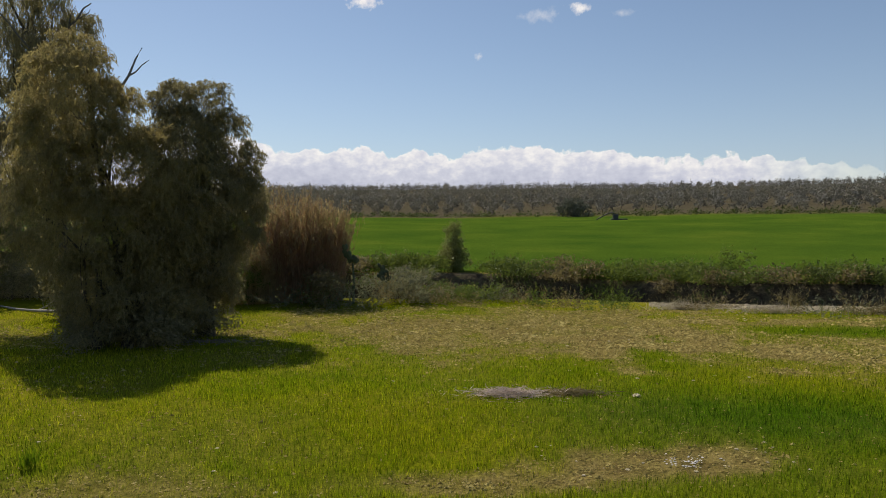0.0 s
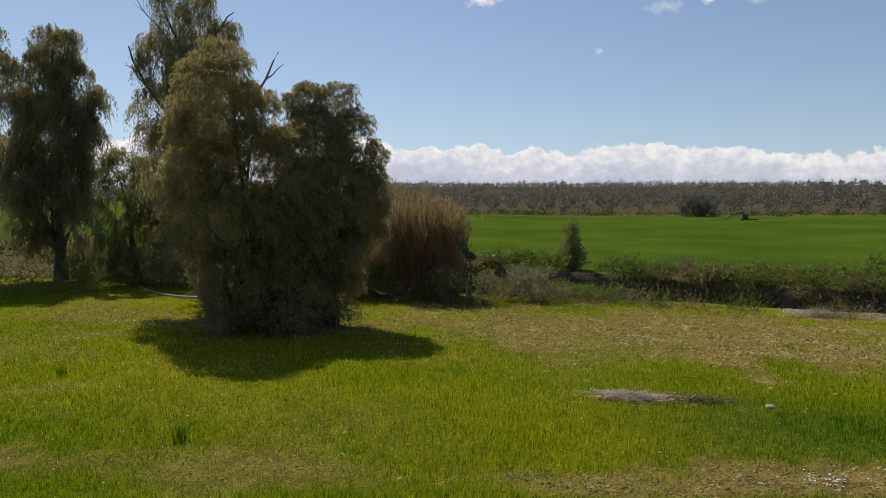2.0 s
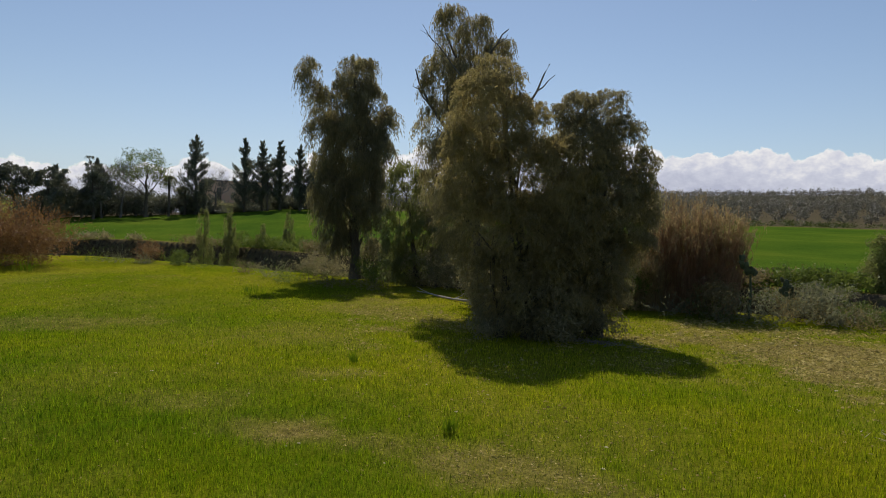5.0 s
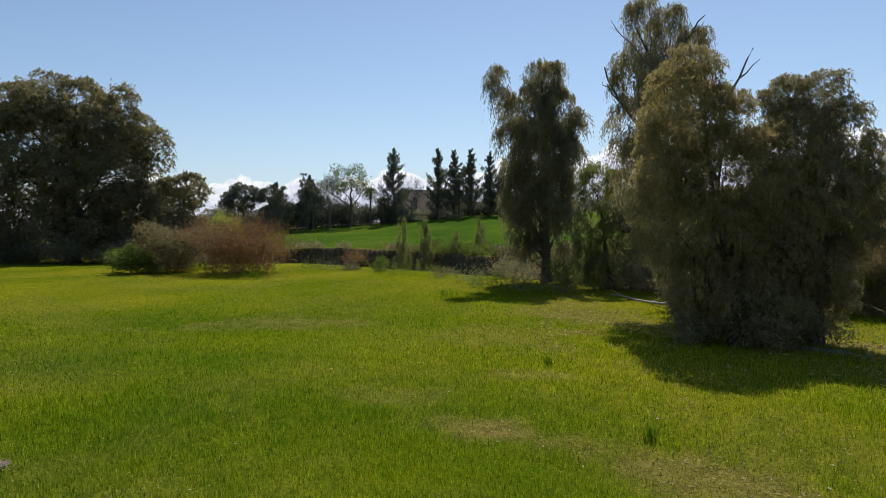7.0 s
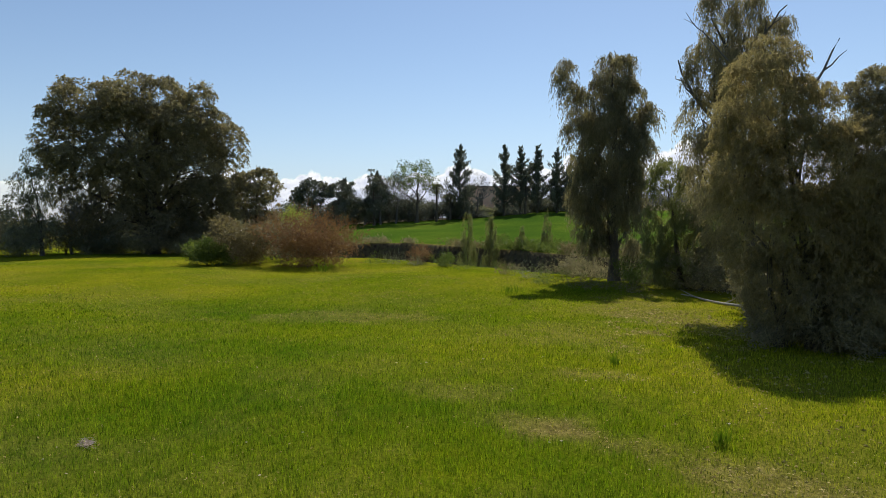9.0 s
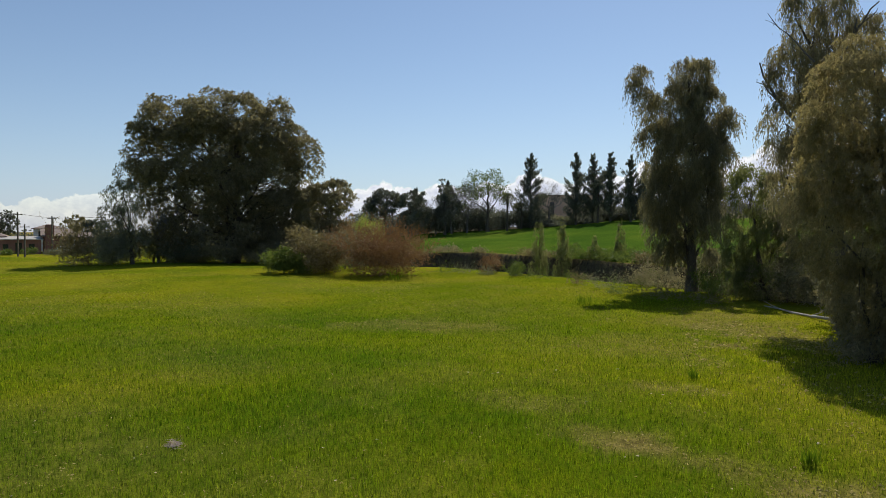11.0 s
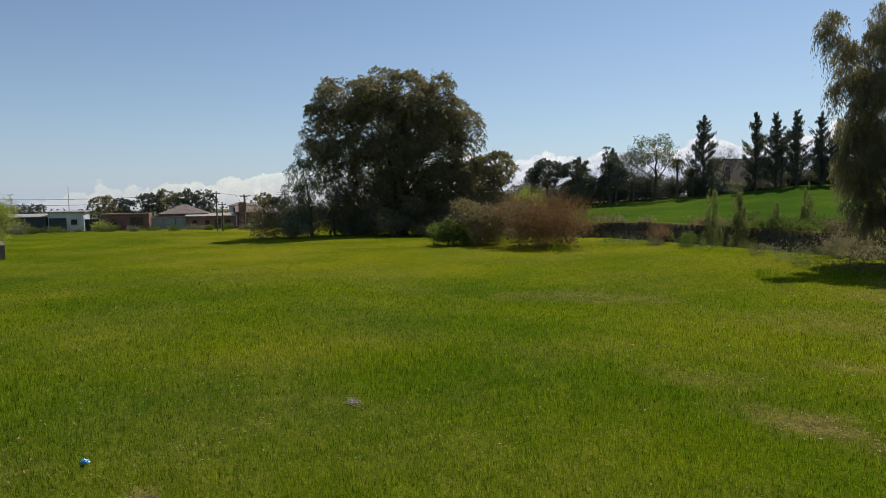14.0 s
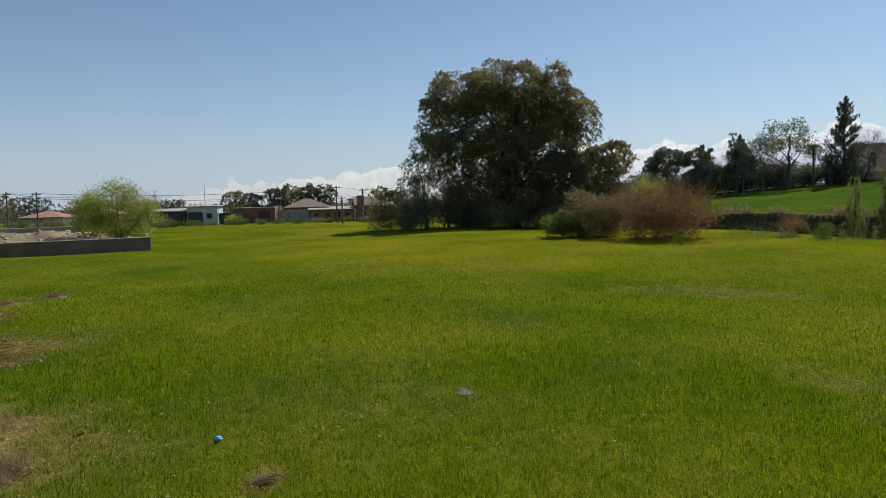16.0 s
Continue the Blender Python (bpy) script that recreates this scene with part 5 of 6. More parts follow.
part("porch_wall", block(-148, -146.5, 5.25, 8.7, z0, 3.3), DARK_BRICK, brick_house)
house("upper_house", "white two-storey house behind the brick one", -166, -160, -1.0, 4.5, 4.7, WHITE, TILE, 0.9, "hip", (("window", 0.5, 3.0, 1.1, 1.2, None),))
house("far_house", "distant house with a low red tiled roof", -185, -176, -80.0, -70.0, 2.3, CONCRETE, RED_TILE, 1.5, "hip", (("window", -75, 1.0, 1.0, 1.0, None),))
house("far_house", "distant house with a low red hipped roof", -190, -182, -68.0, -59.0, 2.5, CONCRETE, RED_TILE, 1.5, "hip", (("window", -63, 1.0, 1.0, 1.0, None),))

# parked cars by the porch
CAR_PAINT = [surface("white_car_paint", (0.6, 0.6, 0.62), (0.72, 0.72, 0.73), 1.0, 0.25, 0.0), surface("dark_car_paint", (0.02, 0.02, 0.025), (0.04, 0.04, 0.045), 1.0, 0.25, 0.0)]
RUBBER = surface("tyre_rubber", (0.015, 0.015, 0.015), (0.03, 0.03, 0.03), 4.0, 0.9, 0.2)


def car(x, y, paint, label, turn):
    root = thing("car", (x, y, top_of(x, y)), label, "car", "parked cars", turn=turn)
    prof = [(-2.0, 0.35), (-2.0, 0.85), (-1.2, 0.95), (-0.6, 1.42), (0.8, 1.45), (1.5, 0.98), (2.0, 0.85), (2.05, 0.35)]
    bm = bmesh.new()
    f = bm.faces.new([bm.verts.new((p, -0.82, q)) for p, q in prof])
    ret = bmesh.ops.extrude_face_region(bm, geom=[f])
    bmesh.ops.translate(bm, vec=(0, 1.64, 0), verts=[g for g in ret["geom"] if isinstance(g, bmesh.types.BMVert)])
    bmesh.ops.recalc_face_normals(bm, faces=bm.faces)
    bmesh.ops.bevel(bm, geom=bm.edges[:], offset=0.06, segments=2, affect="EDGES")
    part("body", bm, paint, root)
    for s in (-1, 1):
        part("side_window", block(-0.55, 0.75, s * 0.83 - 0.01, s * 0.83 + 0.01, 1.0, 1.33, 0.0), GLASS_DARK, root)
        for px in (-1.25, 1.3):
            wbm = bmesh.new()
            bmesh.ops.create_cone(wbm, cap_ends=True, segments=16, radius1=0.32, radius2=0.32, depth=0.2, matrix=pose(px, s * 0.78, 0.32, 90, 0, 0))
            part("wheel", wbm, RUBBER, root)


car(-137.5, 3.6, CAR_PAINT[0], "white hatchback parked before the brick house", 80)
car(-138.2, 7.4, CAR_PAINT[1], "dark hatchback parked by the porch", 95)

# farmhouse behind the conifers
farm = thing("farmhouse", (-106.0, 91.4, 0), "two-storey tan plastered farmhouse with a flat tiled edge", "house", turn=-40)
z0 = min(top_of(-109, 88), top_of(-102, 95)) - 0.6
part("wall", block(-9, 0, -6.0, 8.0, z0, z0 + 7.0), PLASTER, farm)
part("roof", roof_mesh(-9, 0, -6.0, 8.0, z0 + 7.0, 0.5, "lean", 0.25), TILE, farm)
for y, z, w, h in ((-2.2, 2.0, 0.7, 3.6), (-1.0, 0.5, 1.6, 1.9), (2.6, 2.6, 1.0, 1.5), (5.8, 0.6, 1.4, 2.0), (2.8, 0.5, 1.0, 1.2)):
    window(farm, 0, y, z0 + z, w, h, "window" if h < 3 else "door")
low_wall = thing("garden_wall", (-101.0, 87.2, 0), "low pale stone garden wall before the farmhouse", "wall", turn=-42)
part("stones", block(-0.25, 0.25, -9, 9, top_of(-101, 87.2) - 0.9, top_of(-101, 87.2) + 0.75, 0.08), CONCRETE, low_wall)

# the dark wall at the field corner, its far side filled with rubble
wall_dir = math.degrees(math.atan2(3.5, 12.0))
side_wall = thing("field_wall", (-68.6, -19.6, 0), "dark stained concrete wall with a flat coping", "wall", turn=wall_dir - 0.0)
zw = top_of(-68.6, -19.6)
part("body", block(-0.2, 0.2, -34.0, 0.0, zw - 0.6, zw + 1.2, 0.03), WALL_DARK, side_wall)
part("return_wall", block(-14.0, -0.22, -0.38, -0.02, zw - 0.6, zw + 1.18, 0.03), WALL_DARK, side_wall)
part("coping", block(-0.26, 0.26, -34.0, 0.05, zw + 1.21, zw + 1.29, 0.02), CONCRETE, side_wall, "paler flat coping")
back_wall = thing("yard_wall", (-84.0, -38.0, 0), "pale rendered yard wall beyond the rubble", "wall", turn=20)
part("body", block(-0.2, 0.2, -24.0, 6.0, -0.2, 1.95, 0.03), CONCRETE, back_wall)

rng_ = np.random.RandomState(88)


def heap_top(u, v, a, b, h, seed):
    q = np.clip(1 - u ** 2 - v ** 2, 0, 1) ** 0.45
    return h * q * (0.55 + 0.5 * value_noise(u * a + seed, v * b, 1.1, seed)) + 0.45 * h * q * value_noise(u * a, v * b, 0.3, seed + 1)


def mound(name, x, y, a, b, h, mat, label, seed, turn=0):
    """A heap with an uneven top."""
    root = thing(name, (x, y, top_of(x, y) - 0.05), label, "heap", turn=turn)
    u, v = np.meshgrid(np.linspace(-1, 1, 41), np.linspace(-1, 1, 41), indexing="ij")
    z = heap_top(u, v, a, b, h, seed)
    i, j = np.meshgrid(np.arange(40), np.arange(40), indexing="ij")
    f = np.stack([i * 41 + j, (i + 1) * 41 + j, (i + 1) * 41 + j + 1, i * 41 + j + 1], -1).reshape(-1, 4)
    part("heap", mesh_of("heap", np.stack([u.ravel() * a, v.ravel() * b, z.ravel()], 1), f, mat, smooth=True), None, root)
    return root


mound("rubble_heap", -73.0, -32.5, 4.6, 11.0, 1.5, EARTH, "long heap of dry earth and rubble behind the wall", 5, wall_dir)
mound("earth_heap", -32.8, -13.8, 0.75, 0.45, 0.09, EARTH, "small heap of dry earth in the grass", 7)
mound("earth_heap", -30.5, -14.9, 1.0, 0.6, 0.09, EARTH, "small heap of dry earth in the grass", 8)


def stone_mesh(seed, size, flat=0.28):
    rng = np.random.RandomState(seed)
    bm = bmesh.new()
    bmesh.ops.create_icosphere(bm, subdivisions=2, radius=1.0)
    off = rng.uniform(0, 100)
    for v in bm.verts:
        v.co *= 0.75 + 0.5 * noise.noise(v.co * 1.3 + Vector((off, 0, 0)))
        v.co.z *= flat
        v.co *= size
    return bm


def stone(x, y, size, seed, label="pale weathered stone in the grass", mat=None, up=0.25, name="stone"):
    root = thing(name, (x, y, top_of(x, y) + size * up), label, "stone", "stones in the field")
    part("rock", stone_mesh(seed, size), mat or STONE, root)


stone(4.45, 15.4, 0.14, 301, "pale boulder beside a patch of straw")
for k in range(26):
    x, y = rng_.uniform(1.6, 6.0), rng_.uniform(10.8, 12.4)
    stone(x, y, rng_.uniform(0.02, 0.05), 310 + k)
for k in range(30):
    stone(-rng_.uniform(2, 16), rng_.uniform(8.5, 14), rng_.uniform(0.02, 0.05), 340 + k)
for k in range(26):
    a, r = radians(rng_.uniform(60, 112)), rng_.uniform(9.5, 16)
    stone(-math.sin(a) * r, math.cos(a) * r, rng_.uniform(0.015, 0.035), 390 + k)
for k in range(60):
    stone(rng_.uniform(-5, 14), rng_.uniform(17, 31), rng_.uniform(0.03, 0.07), 440 + k)
# broken stones lying over the heap
cw_, sw_ = math.cos(radians(wall_dir)), math.sin(radians(wall_dir))
for k in range(190):
    u, q = rng_.uniform(-0.9, 0.95), rng_.uniform(-0.95, 0.95)
    z = heap_top(np.array(u), np.array(q), 4.6, 11.0, 1.5, 5)
    if u * u + q * q < 0.95:
        at_ = (-73.0 + u * 4.6 * cw_ - q * 11.0 * sw_, -32.5 + u * 4.6 * sw_ + q * 11.0 * cw_)
        size_ = rng_.uniform(0.10, 0.34)
        root = thing("rubble_stone", (*at_, top_of(-73.0, -32.5) - 0.05 + float(z) + size_ * 0.12), "broken pale stone on the rubble heap", "stone", "stones on the rubble heap", turn=rng_.uniform(0, 360))
        part("rock", stone_mesh(520 + k, size_, 0.6), STONE, root)

# ---- poles and wires ----
POLES = "wooden power poles"


def power_pole(x, y, high, label="slender dark wooden power pole"):
    z = top_of(x, y)
    root = thing("power_pole", (x, y, z), label, "pole", POLES)
    v, f = tube([(0, 0, -0.3), (0.02, 0, high * 0.5), (0, 0, high)], [0.15, 0.13, 0.1], 8)
    part("pole", mesh_of("pole", v, f, POLE_WOOD, smooth=True), None, root)
    part("crossarm", block(-0.06, 0.06, -0.7, 0.7, high - 0.5, high - 0.38, 0.01), POLE_WOOD, root)
    for s in (-0.6, 0.6):
        ibm = bmesh.new()
        bmesh.ops.create_cone(ibm, cap_ends=True, segments=8, radius1=0.06, radius2=0.04, depth=0.16, matrix=pose(0, s, high - 0.3))
        part("insulator", ibm, STONE, root)
    return Vector((x, y, z + high - 0.25))


tops_ = [power_pole(*p) for p in ((-117.6, -55.2, 7.0), (-119.3, -51.4, 6.9), (-160.0, -58.0, 7.4), (-129.8, -3.0, 7.2), (-134.8, 1.9, 6.7), (-135.0, 9.5, 6.8))]
power_pole(-127.0, -2.0, 5.2)


def wire(a, b, sag, label="thin sagging overhead wire"):
    t = np.linspace(0, 1, 14)[:, None]
    p = np.array(a) * (1 - t) + np.array(b) * t - np.array([0, 0, 1]) * sag * 4 * t * (1 - t)
    v, f = tube(p, np.full(14, 0.03), 4)
    tagged(new("overhead_wire", mesh_of("overhead_wire", v, f, WIRE)), label, "wire", "overhead wires")


wire(tops_[1], tops_[3], 0.9)
wire(tops_[0], tops_[1], 0.1)
wire(tops_[3], tops_[4], 0.1)
wire(tops_[4], tops_[5], 0.2)
wire(tops_[1] + Vector((0, 0, -0.8)), tops_[3] + Vector((0, 0, -0.9)), 1.0)
wire(tops_[0], tops_[2], 0.7)
v, f = tube([(-142, -29.5, 3.5), (-142, -29.5, 8.6)], [0.05, 0.03], 6)
tagged(new("mast", mesh_of("mast", v, f, POLE_WOOD)), "thin aerial mast above the garage", "mast")

# ---- trees and shrubs near the hamlet ----
tree("spring_tree", (-71.5, -23.2), [(0.1, -0.2, 4.9, 2.2, 1.2), (0.7, -2.0, 4.2, 1.7, 1.2), (-0.5, 1.5, 4.3, 1.6, 1.4), (0.2, -0.5, 3.6, 2.9, 1.6), (0.7, -2.1, 2.9, 1.9, 1.3), (-0.4, 1.6, 2.7, 1.9, 1.4), (0.2, -1.0, 2.0, 2.2, 1.0), (0, 0.8, 1.9, 2.0, 0.9)],
     34000, "spray", (0.145, 0.06), SPRING_LEAF, "rounded tree with fresh yellow-green spring leaves", trunk_r=0.16, seed=200, twigs=8, many=14, size=0.3, fill=0.1)
tree("spring_tree", (-66.5, -35.5), [(0, 0, 4.6, 2.2, 1.6), (0.5, -1.2, 3.6, 2.0, 1.5), (-0.5, 1.2, 3.4, 1.8, 1.4)], 8000, "tuft", (0.2, 0.09), SPRING_LEAF, "young tree with yellow-green leaves by the wall", trunk_r=0.12, seed=201, many=14, size=0.3)
TOWN = "dark trees behind the hamlet"
for k, (x, y, w, h) in enumerate(((-172.7, -28.3, 6, 7.7), (-173.2, -24.6, 4.4, 7.2), (-173.9, -19.3, 3.8, 8.3), (-174.3, -15.3, 4.2, 8.9), (-174.7, -10.6, 4.2, 8.8), (-174.9, -7.0, 4.6, 8.8), (-174.8, 7.4, 4.2, 8.0), (-174.7, 10.8, 4.6, 6.9), (-190, -48, 8, 6), (-195, -58, 9, 6), (-200, -72, 10, 7), (-200, -88, 10, 8), (-135, -66, 5, 7.5))):
    bz, w = top_of(x, y) - 0.5, w * 1.25
    tree("round_tree", (x, y), [(0, -w * 0.2, bz + h * 0.68, w * 0.34, h * 0.26), (0, w * 0.22, bz + h * 0.66, w * 0.32, h * 0.25), (0, 0, bz + h * 0.8, w * 0.32, h * 0.2), (0, 0, bz + h * 0.45, w * 0.4, h * 0.25)],
         4200, "boss", (0.42, 0.2), CONIFER if k % 3 else EUCALYPT, "dark round evergreen behind the houses", trunk_r=0.25, seed=210 + k, group=TOWN, many=1.1, size=0.7)
rng_ = np.random.RandomState(230)
for k in range(16):
    y = -40 + k * 3.2 + rng_.uniform(-1, 1)
    shrub(-136 + rng_.uniform(-3, 3), y, rng_.uniform(1.5, 3.5), rng_.uniform(0.6, 1.5), (BUSH_LEAF, GREY_LEAF, BUSH_LEAF)[k % 3], 700, "weedy green bush before the houses", 240 + k, "weed_bush", (0.32, 0.14), group="bushes before the houses")
shrub(-139.0, -37.0, 4.0, 2.6, GREY_LEAF, 1800, "grey-green garden bush before the shed", 260, leaf=(0.3, 0.12))
shrub(-139.5, -24.0, 3.0, 2.4, SPRING_LEAF, 1500, "yellow-green bush at the garden fence", 261, leaf=(0.3, 0.12))

for k in range(14):
    shrub(-160 + rng_.uniform(-4, 4), -78 + k * 2.4, rng_.uniform(3, 5), rng_.uniform(1.2, 2.2), (EUCALYPT, GREY_LEAF, BUSH_LEAF)[k % 3], 700, "tangled grey-green hedge before the far houses", 1700 + k, "hedge_shrub", (0.36, 0.15), group="hedge before the far houses", wood=False)

# woods far beyond the hamlet
rng_ = np.random.RandomState(265)
m_ = 260
a_, d_ = np.radians(rng_.uniform(80, 132, m_)), rng_.uniform(205, 260, m_)
wx_, wy_ = -np.sin(a_) * d_, np.cos(a_) * d_
lobes_ = np.stack([wx_, wy_, height(wx_, wy_) + rng_.uniform(0.8, 2.4, m_), rng_.uniform(2, 4, m_), rng_.uniform(1.2, 2.4, m_)], 1)
v, f = crown_leaves(lobes_, 16000, "tuft", (1.1, 0.5), rng_, 0)
tagged(new("far_woods", mesh_of("far_woods", v, f, CONIFER)), "dark belt of trees beyond the hamlet", "woods", kind="stuff")

# thickets round the great tree and along the tree line
for k, (x, y, w, h, mat) in enumerate(((-90.0, 14.5, 5, 4.6, GREY_LEAF), (-91.5, 12.0, 5, 5.6, RED_GREY), (-89.0, 7.5, 5, 4.4, GREY_LEAF), (-95.0, 17.0, 6, 5.0, RED_GREY), (-92.0, 5.0, 5, 4.4, RED_GREY), (-98.0, 10.0, 8, 5.5, EUCALYPT), (-101.0, 18.0, 9, 6.0, EUCALYPT), (-101.0, 30.0, 9, 6.0, EUCALYPT), (-94.0, 27.5, 6, 4, EUCALYPT), (-88, 30, 6, 4, EUCALYPT), (-97, 22, 9, 5, EUCALYPT), (-82, 32, 5, 3.5, BUSH_LEAF), (-88.5, 20.5, 7, 3.6, EUCALYPT), (-87.0, 25.0, 6, 3.2, EUCALYPT), (-72.0, 30.5, 5, 4.6, GREY_LEAF), (-66.0, 27.0, 6, 5.2, GREY_LEAF), (-95.0, 43.5, 5, 5.4, SPRING_LEAF))):
    shrub(x, y, w, h, mat, 6000 if y > 17 else 5000, "tangled thicket at the edge of the field", 270 + k, "thicket", (0.34, 0.10), "spray" if mat is RED_GREY else "tuft", group="thickets by the great tree")
rng_ = np.random.RandomState(290)
for k, az in enumerate(np.arange(43.5, 67, 0.95)):
    r = float(np.interp(az, BEARING, FIELD_END)) + rng_.uniform(-1.5, 4)
    a = radians(az + rng_.uniform(-0.3, 0.3))
    mat = (CONIFER, CONIFER, CONIFER, GREY_LEAF)[rng_.randint(4)]
    shrub(-math.sin(a) * r, math.cos(a) * r, rng_.uniform(4, 6.5), rng_.uniform(3.6, 6.4) * (1.0 if az > 52 else 0.22 if az > 46.5 else 0.6), mat, 4200, "dark dense shrub in the tree line", 300 + k, "hedge_shrub", (0.45, 0.18), group="shrubs in the tree line")


def bare_tree(x, y, high, wide, seed, label="leafless grey tree with fine branches"):
    rng = np.random.RandomState(seed)
    root = thing("bare_tree", (x, y, top_of(x, y)), label, "tree")
    pieces = [limb((0, 0, -0.2), (rng.normal(0, 0.3), rng.normal(0, 0.3), high * 0.45), 0.22, 0.12, rng, 0.06, 5, 7)]
    tips = [(np.array([0, 0, high * 0.3]), 0.12), (np.array([0, 0, high * 0.45]), 0.12)]
    for level in range(4):
        nxt = []
        for p, r in tips:
            for _ in range(4 if level < 3 else 5):
                d = rng.normal(0, 1, 3) * (wide, wide, 0.0) * 0.5 / (level + 1) + np.array([0, 0, high * rng.uniform(0.08, 0.26) / (level * 0.45 + 1)])
                q = p + d
                pieces.append(limb(p, q, r * 0.6, r * 0.3, rng, 0.1, 3, 3))
                nxt.append((q, max(r * 0.42, 0.018)))
        tips = nxt
    v, f = joined(pieces)
    part("bough", mesh_of("bough", v, f, DEAD_WOOD), None, root)


bare_tree(-104.5, 67.2, 9.5, 3.0, 321)
bare_tree(-105.5, 64.6, 8.0, 2.6, 322)
bare_tree(-92.0, 15.5, 8.0, 2.0, 323)
bare_tree(-90.8, 12.8, 7.0, 1.8, 324)
bare_tree(-99.5, 82.0, 8.0, 2.6, 325)
bare_tree(-106.0, 71.0, 8.5, 2.8, 326)
bare_tree(-108.5, 63.0, 7.0, 2.6, 327)


def palm(x, y, high, seed):
    rng = np.random.RandomState(seed)
    root = thing("palm_tree", (x, y, top_of(x, y)), "palm tree with a tuft of drooping fronds", "palm")
    v, f = tube([(0, 0, -0.2), (0.1, 0, high * 0.5), (0, 0, high)], [0.22, 0.17, 0.15], 8)
    part("trunk", mesh_of("trunk", v, f, BARK, smooth=True), None, root)
    for k in range(22):
        a, up = rng.uniform(0, 6.28), rng.uniform(-0.6, 0.9)
        t = np.linspace(0, 1, 9)
        p = np.stack([np.cos(a) * 1.5 * t, np.sin(a) * 1.5 * t, high + up * t - 0.9 * t ** 2], 1)
        c = np.repeat(p, 5, 0) + rng.normal(0, 0.05, (45, 3))
        w = np.stack([rng.normal(0, 0.5, 45) + np.cos(a), rng.normal(0, 0.5, 45) + np.sin(a), rng.uniform(-1, 0.1, 45)], 1)
        v, f = blades(c, w, np.full(45, 0.55), np.full(45, 0.07), rng)
        part("frond", mesh_of("frond", v, f, GREY_LEAF), None, root)


palm(-100.8, 73.6, 6.6, 331)
palm(-101.8, 77.6, 4.6, 332)
palm(-92.0, 87.6, 7.0, 333)

# ---- small things near by ----
rng_ = np.random.RandomState(341)
log_ = thing("fallen_log", (-20.0, 32.05, top_of(-20.0, 32.05)), "pale fallen branch lying in the grass", "log")
ends_ = [(-22.6, 33.6, 0.03), (-21.3, 32.95, 0.07), (-20.0, 32.0, 0.08), (-18.7, 31.35, 0.09), (-17.3, 30.5, 0.20)]
path_ = [(x + 20.0, y - 32.05, top_of(x, y) - top_of(-20.0, 32.05) + up) for x, y, up in ends_]
v, f = joined([tube(path_, [0.025, 0.04, 0.055, 0.06, 0.075], 8), limb(path_[1], (path_[1][0] - 0.7, path_[1][1] - 0.3, path_[1][2] + 0.35), 0.035, 0.012, rng_), limb(path_[3], (path_[3][0] + 0.5, path_[3][1] + 0.6, path_[3][2] + 0.45), 0.04, 0.015, rng_), limb(path_[4], (path_[4][0] + 0.25, path_[4][1] - 0.1, path_[4][2] - 0.3), 0.09, 0.06, rng_)])
part("wood", mesh_of("wood", v, f, PALE_WOOD, smooth=True), None, log_)


def straw_patch(x, y, a, b, count, seed, label, high=0.12, mat=None, rise=0.0, longest=0.4):
    rng = np.random.RandomState(seed)
    ang, q = rng.uniform(0, 6.28, count), np.abs(rng.normal(0, 0.55, count))
    px, py = x + np.cos(ang) * q * a, y + np.sin(ang) * q * b
    pz = height(px, py) + rng.uniform(0.01, high, count)
    w = np.stack([rng.normal(0, 1, count), rng.normal(0, 1, count), rng.normal(rise, 0.15 + 0.5 * rise, count)], 1)
    v, f = blades(np.stack([px, py, pz], 1), w, rng.uniform(0.12, longest, count), rng.uniform(0.006, 0.016, count) * (1 + math.hypot(x, y) / 30), rng)
    tagged(new("straw", mesh_of("straw", v, f, mat or STRAW)), label, "straw", kind="stuff")


straw_patch(1.55, 15.35, 0.9, 0.38, 1500, 351, "flattened patch of lilac-grey dry straw", 0.12, WASHED)
straw_patch(3.1, 15.55, 0.9, 0.34, 700, 352, "thin scatter of dark dry twigs", 0.10, RED_GREY)
straw_patch(2.9, 15.75, 0.7, 0.15, 110, 359, "thin scatter of dry straw", 0.05, WASHED)
rng_ = np.random.RandomState(353)
for k in range(60):
    stone(4.15 + rng_.normal(0, 0.22), 11.35 + rng_.normal(0, 0.13), rng_.uniform(0.012, 0.032), 600 + k, "small whitish pebble on bare soil", CHALK, 0.3, "pebble")
straw_patch(-13.2, 2.0, 0.26, 0.08, 110, 354, "small patch of whitish dry straw", 0.04, WASHED)
straw_patch(-19.6, -10.6, 1.8, 1.6, 4000, 355, "dry pale grass at the roadside", 0.4, LITTER)
straw_patch(-18.3, -8.8, 0.9, 0.6, 700, 356, "dry pale grass at the roadside", 0.12, LITTER, 0.8, 0.5)
straw_patch(-12.6, -6.8, 0.8, 0.6, 900, 365, "dry reddish grass at the roadside", 0.12, REED_GREEN, 1.2, 0.5)
straw_patch(-10.6, -5.6, 0.7, 0.5, 900, 366, "dry reddish grass at the roadside", 0.12, REED_GREEN, 1.2, 0.5)
straw_patch(-32.8, -13.8, 0.7, 0.45, 500, 368, "scruffy brown dry stalks over a small earth heap", 0.2, RED_GREY, 0.5, 0.4)
straw_patch(-30.5, -14.9, 0.9, 0.55, 600, 369, "scruffy pale dry stalks over a small earth heap", 0.2, LITTER, 0.5, 0.4)
straw_patch(-12.3, -5.05, 0.16, 0.1, 80, 367, "small patch of pale dry stalks", 0.05, LITTER, 0.0, 0.22)
straw_patch(-8.2, 23.9, 2.2, 0.7, 420, 371, "fallen grey twigs and bark beneath the eucalypts", 0.1, DRIFT, 0.1, 0.5)
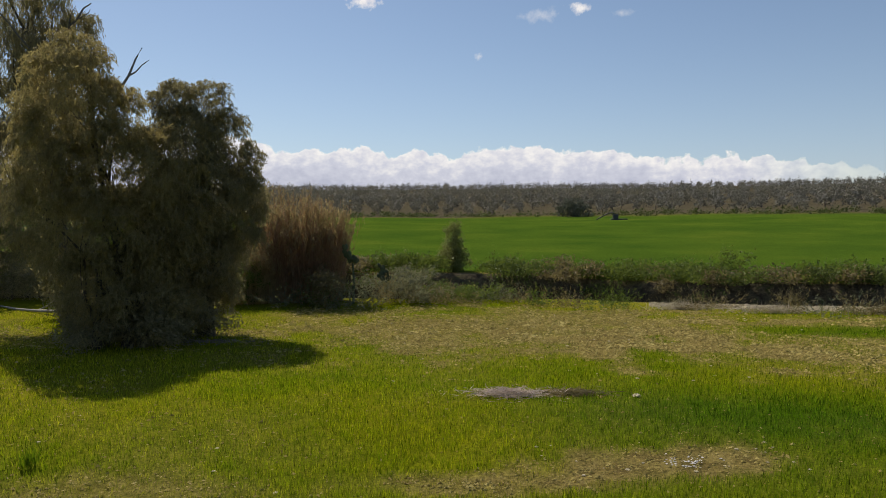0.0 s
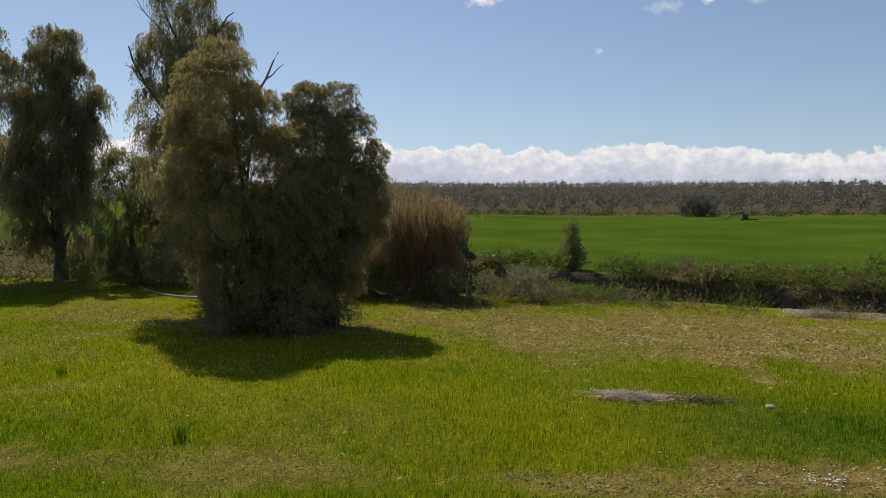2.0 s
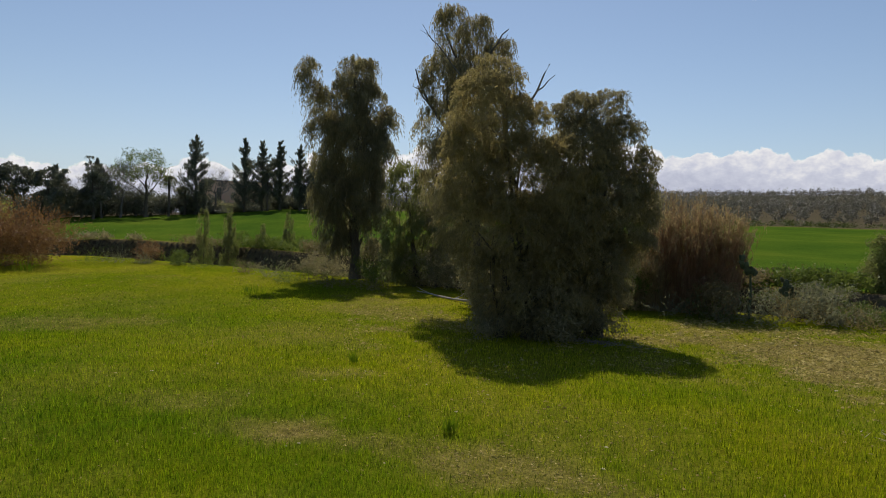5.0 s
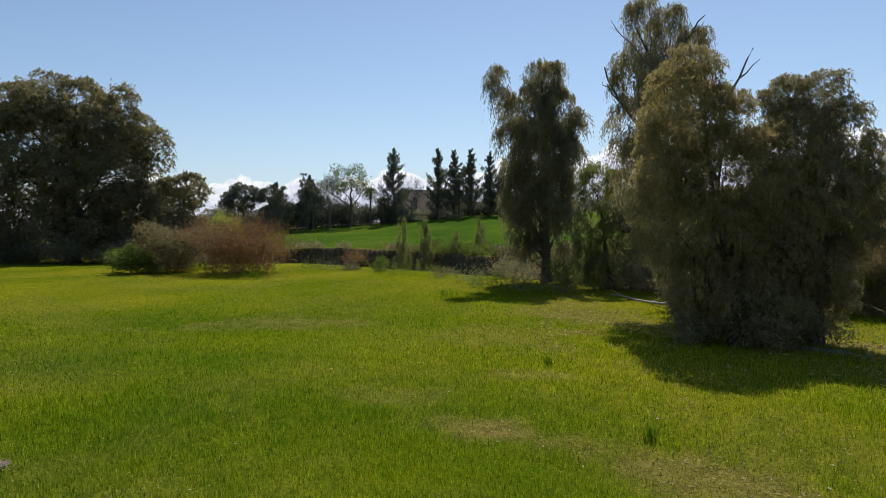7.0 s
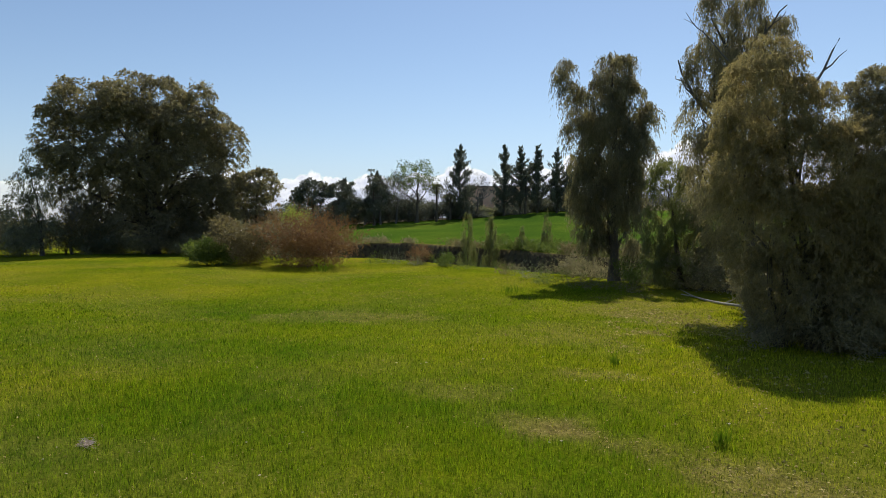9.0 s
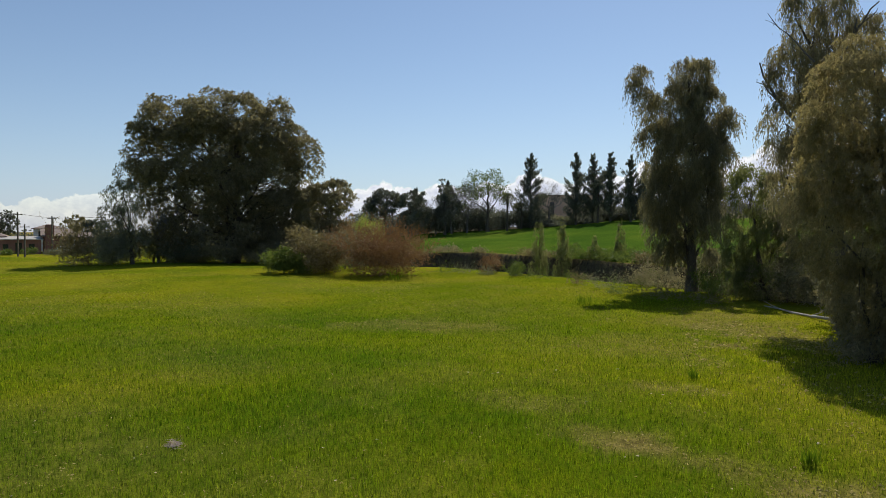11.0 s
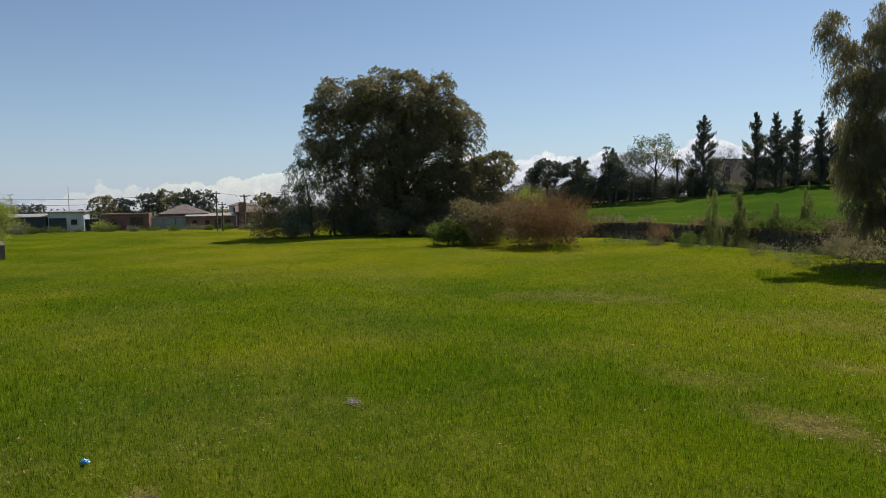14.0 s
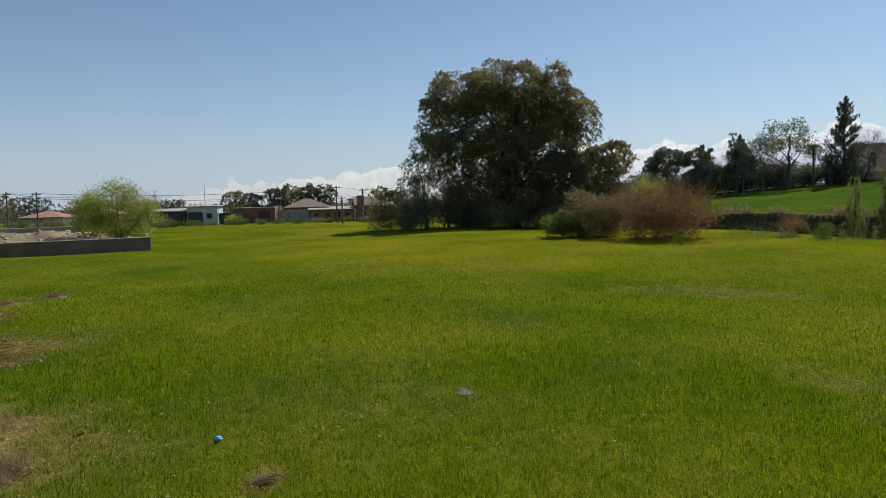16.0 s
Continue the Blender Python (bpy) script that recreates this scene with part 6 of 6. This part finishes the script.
straw_patch(-25.5, -13.2, 1.6, 1.0, 1500, 357, "dry pale grass at the roadside", 0.3, LITTER)
straw_patch(-9.65, -1.55, 0.2, 0.22, 190, 358, "small patch of dry brown stalks", 0.06, RED_GREY)
for k, (x, y, a, b) in enumerate(((15.3, 31.2, 2.6, 0.7), (19.5, 30.0, 2.4, 0.8), (11.5, 32.8, 1.6, 0.5), (23.0, 28.6, 2.2, 0.8))):
    straw_patch(x, y, a, b * 0.7, 420, 360 + k, "tangle of dry brushwood on the stream bank", 0.25, (STRAW, RED_GREY)[k % 2], 1.0, 1.1)

PLASTIC, n_, l_, b_ = material("blue_plastic")
b_.inputs["Base Color"].default_value, b_.inputs["Roughness"].default_value = (0.08, 0.42, 0.80, 1), 0.35
bag = thing("plastic_bag", (-11.47, -2.53, top_of(-11.47, -2.53)), "crumpled bright blue plastic bag in the grass", "bag")
bm_ = bmesh.new()
bmesh.ops.create_icosphere(bm_, subdivisions=3, radius=0.065)
for v in bm_.verts:
    v.co *= 0.8 + 0.7 * noise.noise(v.co * 30)
    v.co.z *= 0.7
bmesh.ops.translate(bm_, vec=(0, 0, 0.06), verts=bm_.verts)
part("film", bm_, PLASTIC, bag)

CACTUS = surface("cactus_skin", (0.03, 0.05, 0.02), (0.07, 0.10, 0.04), 3.0, 0.6, 0.2)


def cactus(x, y, pads, seed, stem):
    """Prickly pear: flat oval pads growing one from another."""
    rng = np.random.RandomState(seed)
    root = thing("prickly_pear", (x, y, top_of(x, y)), "dark green prickly pear with flat oval pads", "cactus")
    spots = [(Vector((0, 0, stem)), 0.0)]
    for k in range(pads):
        p, lean = spots[rng.randint(len(spots))]
        a = radians(rng.uniform(-80, 80))
        c = p + Vector((math.sin(a) * 0.24, rng.uniform(-0.1, 0.1), math.cos(a) * 0.24))
        bm = bmesh.new()
        bmesh.ops.create_uvsphere(bm, u_segments=12, v_segments=8, radius=1.0, matrix=Matrix.Translation(c) @ pose(0, 0, 0, 0, math.degrees(a), rng.uniform(-50, 50)) @ Matrix.Diagonal((0.115, 0.035, 0.165, 1)))
        part("pad", bm, CACTUS, root)
        spots.append((c, a))
    v, f = tube([(0, 0, -0.1), (0.05, 0, stem * 0.5), (0, 0, stem + 0.05)], [0.07, 0.06, 0.045], 8)
    part("stem", mesh_of("stem", v, f, CACTUS, smooth=True), None, root)


cactus(-4.5, 34.3, 14, 371, 2.0)
cactus(-2.9, 35.0, 12, 372, 1.0)

pump = thing("irrigation_pump", (36.0, 145.6, top_of(36.0, 145.6)), "dark irrigation pump with a long curved hose in the crop", "pump")
v, f = tube([(-3.2, 0.6, 0.05), (-1.8, 0.4, 0.9), (-0.6, 0.1, 1.5), (0.2, 0, 1.55), (0.6, 0, 1.2)], [0.13] * 5, 8)
part("hose", mesh_of("hose", v, f, DARK_SHEET, smooth=True), None, pump)
part("housing", block(0.2, 1.3, -0.4, 0.4, 0.3, 1.25, 0.08), DARK_SHEET, pump)
part("skid", block(-0.2, 3.2, -0.5, 0.5, 0.0, 0.3, 0.05), DARK_SHEET, pump)

# tall tufts standing out of the grass
for k, (x, y, h, w) in enumerate(((-6.6, 11.0, 0.34, 0.12), (-11.8, 14.5, 0.32, 0.12), (-28.5, 26.0, 0.6, 0.5), (-52, 26, 0.9, 0.6))):
    rng = np.random.RandomState(380 + k)
    m = 45
    base = np.stack([rng.normal(0, w * 0.5, m), rng.normal(0, w * 0.5, m), np.zeros(m)], 1)
    way = np.stack([rng.normal(0, 0.18, m), rng.normal(0, 0.18, m), np.ones(m)], 1)
    ln = h * rng.uniform(0.6, 1.1, m)
    v, f = blades(base + way * ln[:, None] / 2, way, ln, rng.uniform(0.012, 0.025, m) * (1 + 0.03 * math.hypot(x, y)), rng)
    tuft = thing("grass_tuft", (x, y, top_of(x, y)), "tall dark green tuft of grass in the field", "grass tuft", "tall tufts of grass")
    part("tuft", mesh_of("tuft", v, f, TALL_GRASS), None, tuft)


# pale gravel showing in the stream bed
rng_ = np.random.RandomState(395)
m_ = 5200
a_ = np.radians(rng_.uniform(-42, -17, m_))
d_ = np.interp(np.degrees(a_), BEARING, STREAM) + rng_.normal(-3.3, 0.40, m_)
c_ = np.stack([-np.sin(a_) * d_, np.cos(a_) * d_], 1)
q_ = rng_.uniform(0.05, 0.13, m_)
t_ = rng_.uniform(0, 6.28, m_)[:, None] + np.arange(5) * 2 * np.pi / 5
ring_ = np.stack([np.cos(t_) * q_[:, None], np.sin(t_) * q_[:, None] * 0.8, np.full((m_, 5), -0.03)], -1)
tip_ = np.stack([0 * q_, 0 * q_, q_ * 0.6], 1)
v_ = np.concatenate([ring_, tip_[:, None]], 1) + np.stack([c_[:, 0], c_[:, 1], height(c_[:, 0], c_[:, 1]) + 0.02], 1)[:, None]
f_ = (np.array([(k, (k + 1) % 5, 5) for k in range(5)])[None] + (np.arange(m_) * 6)[:, None, None]).reshape(-1, 3)
tagged(new("gravel", mesh_of("gravel", v_.reshape(-1, 3), f_, STONE)), "pale gravel and stones in the stream bed", "gravel", kind="stuff")
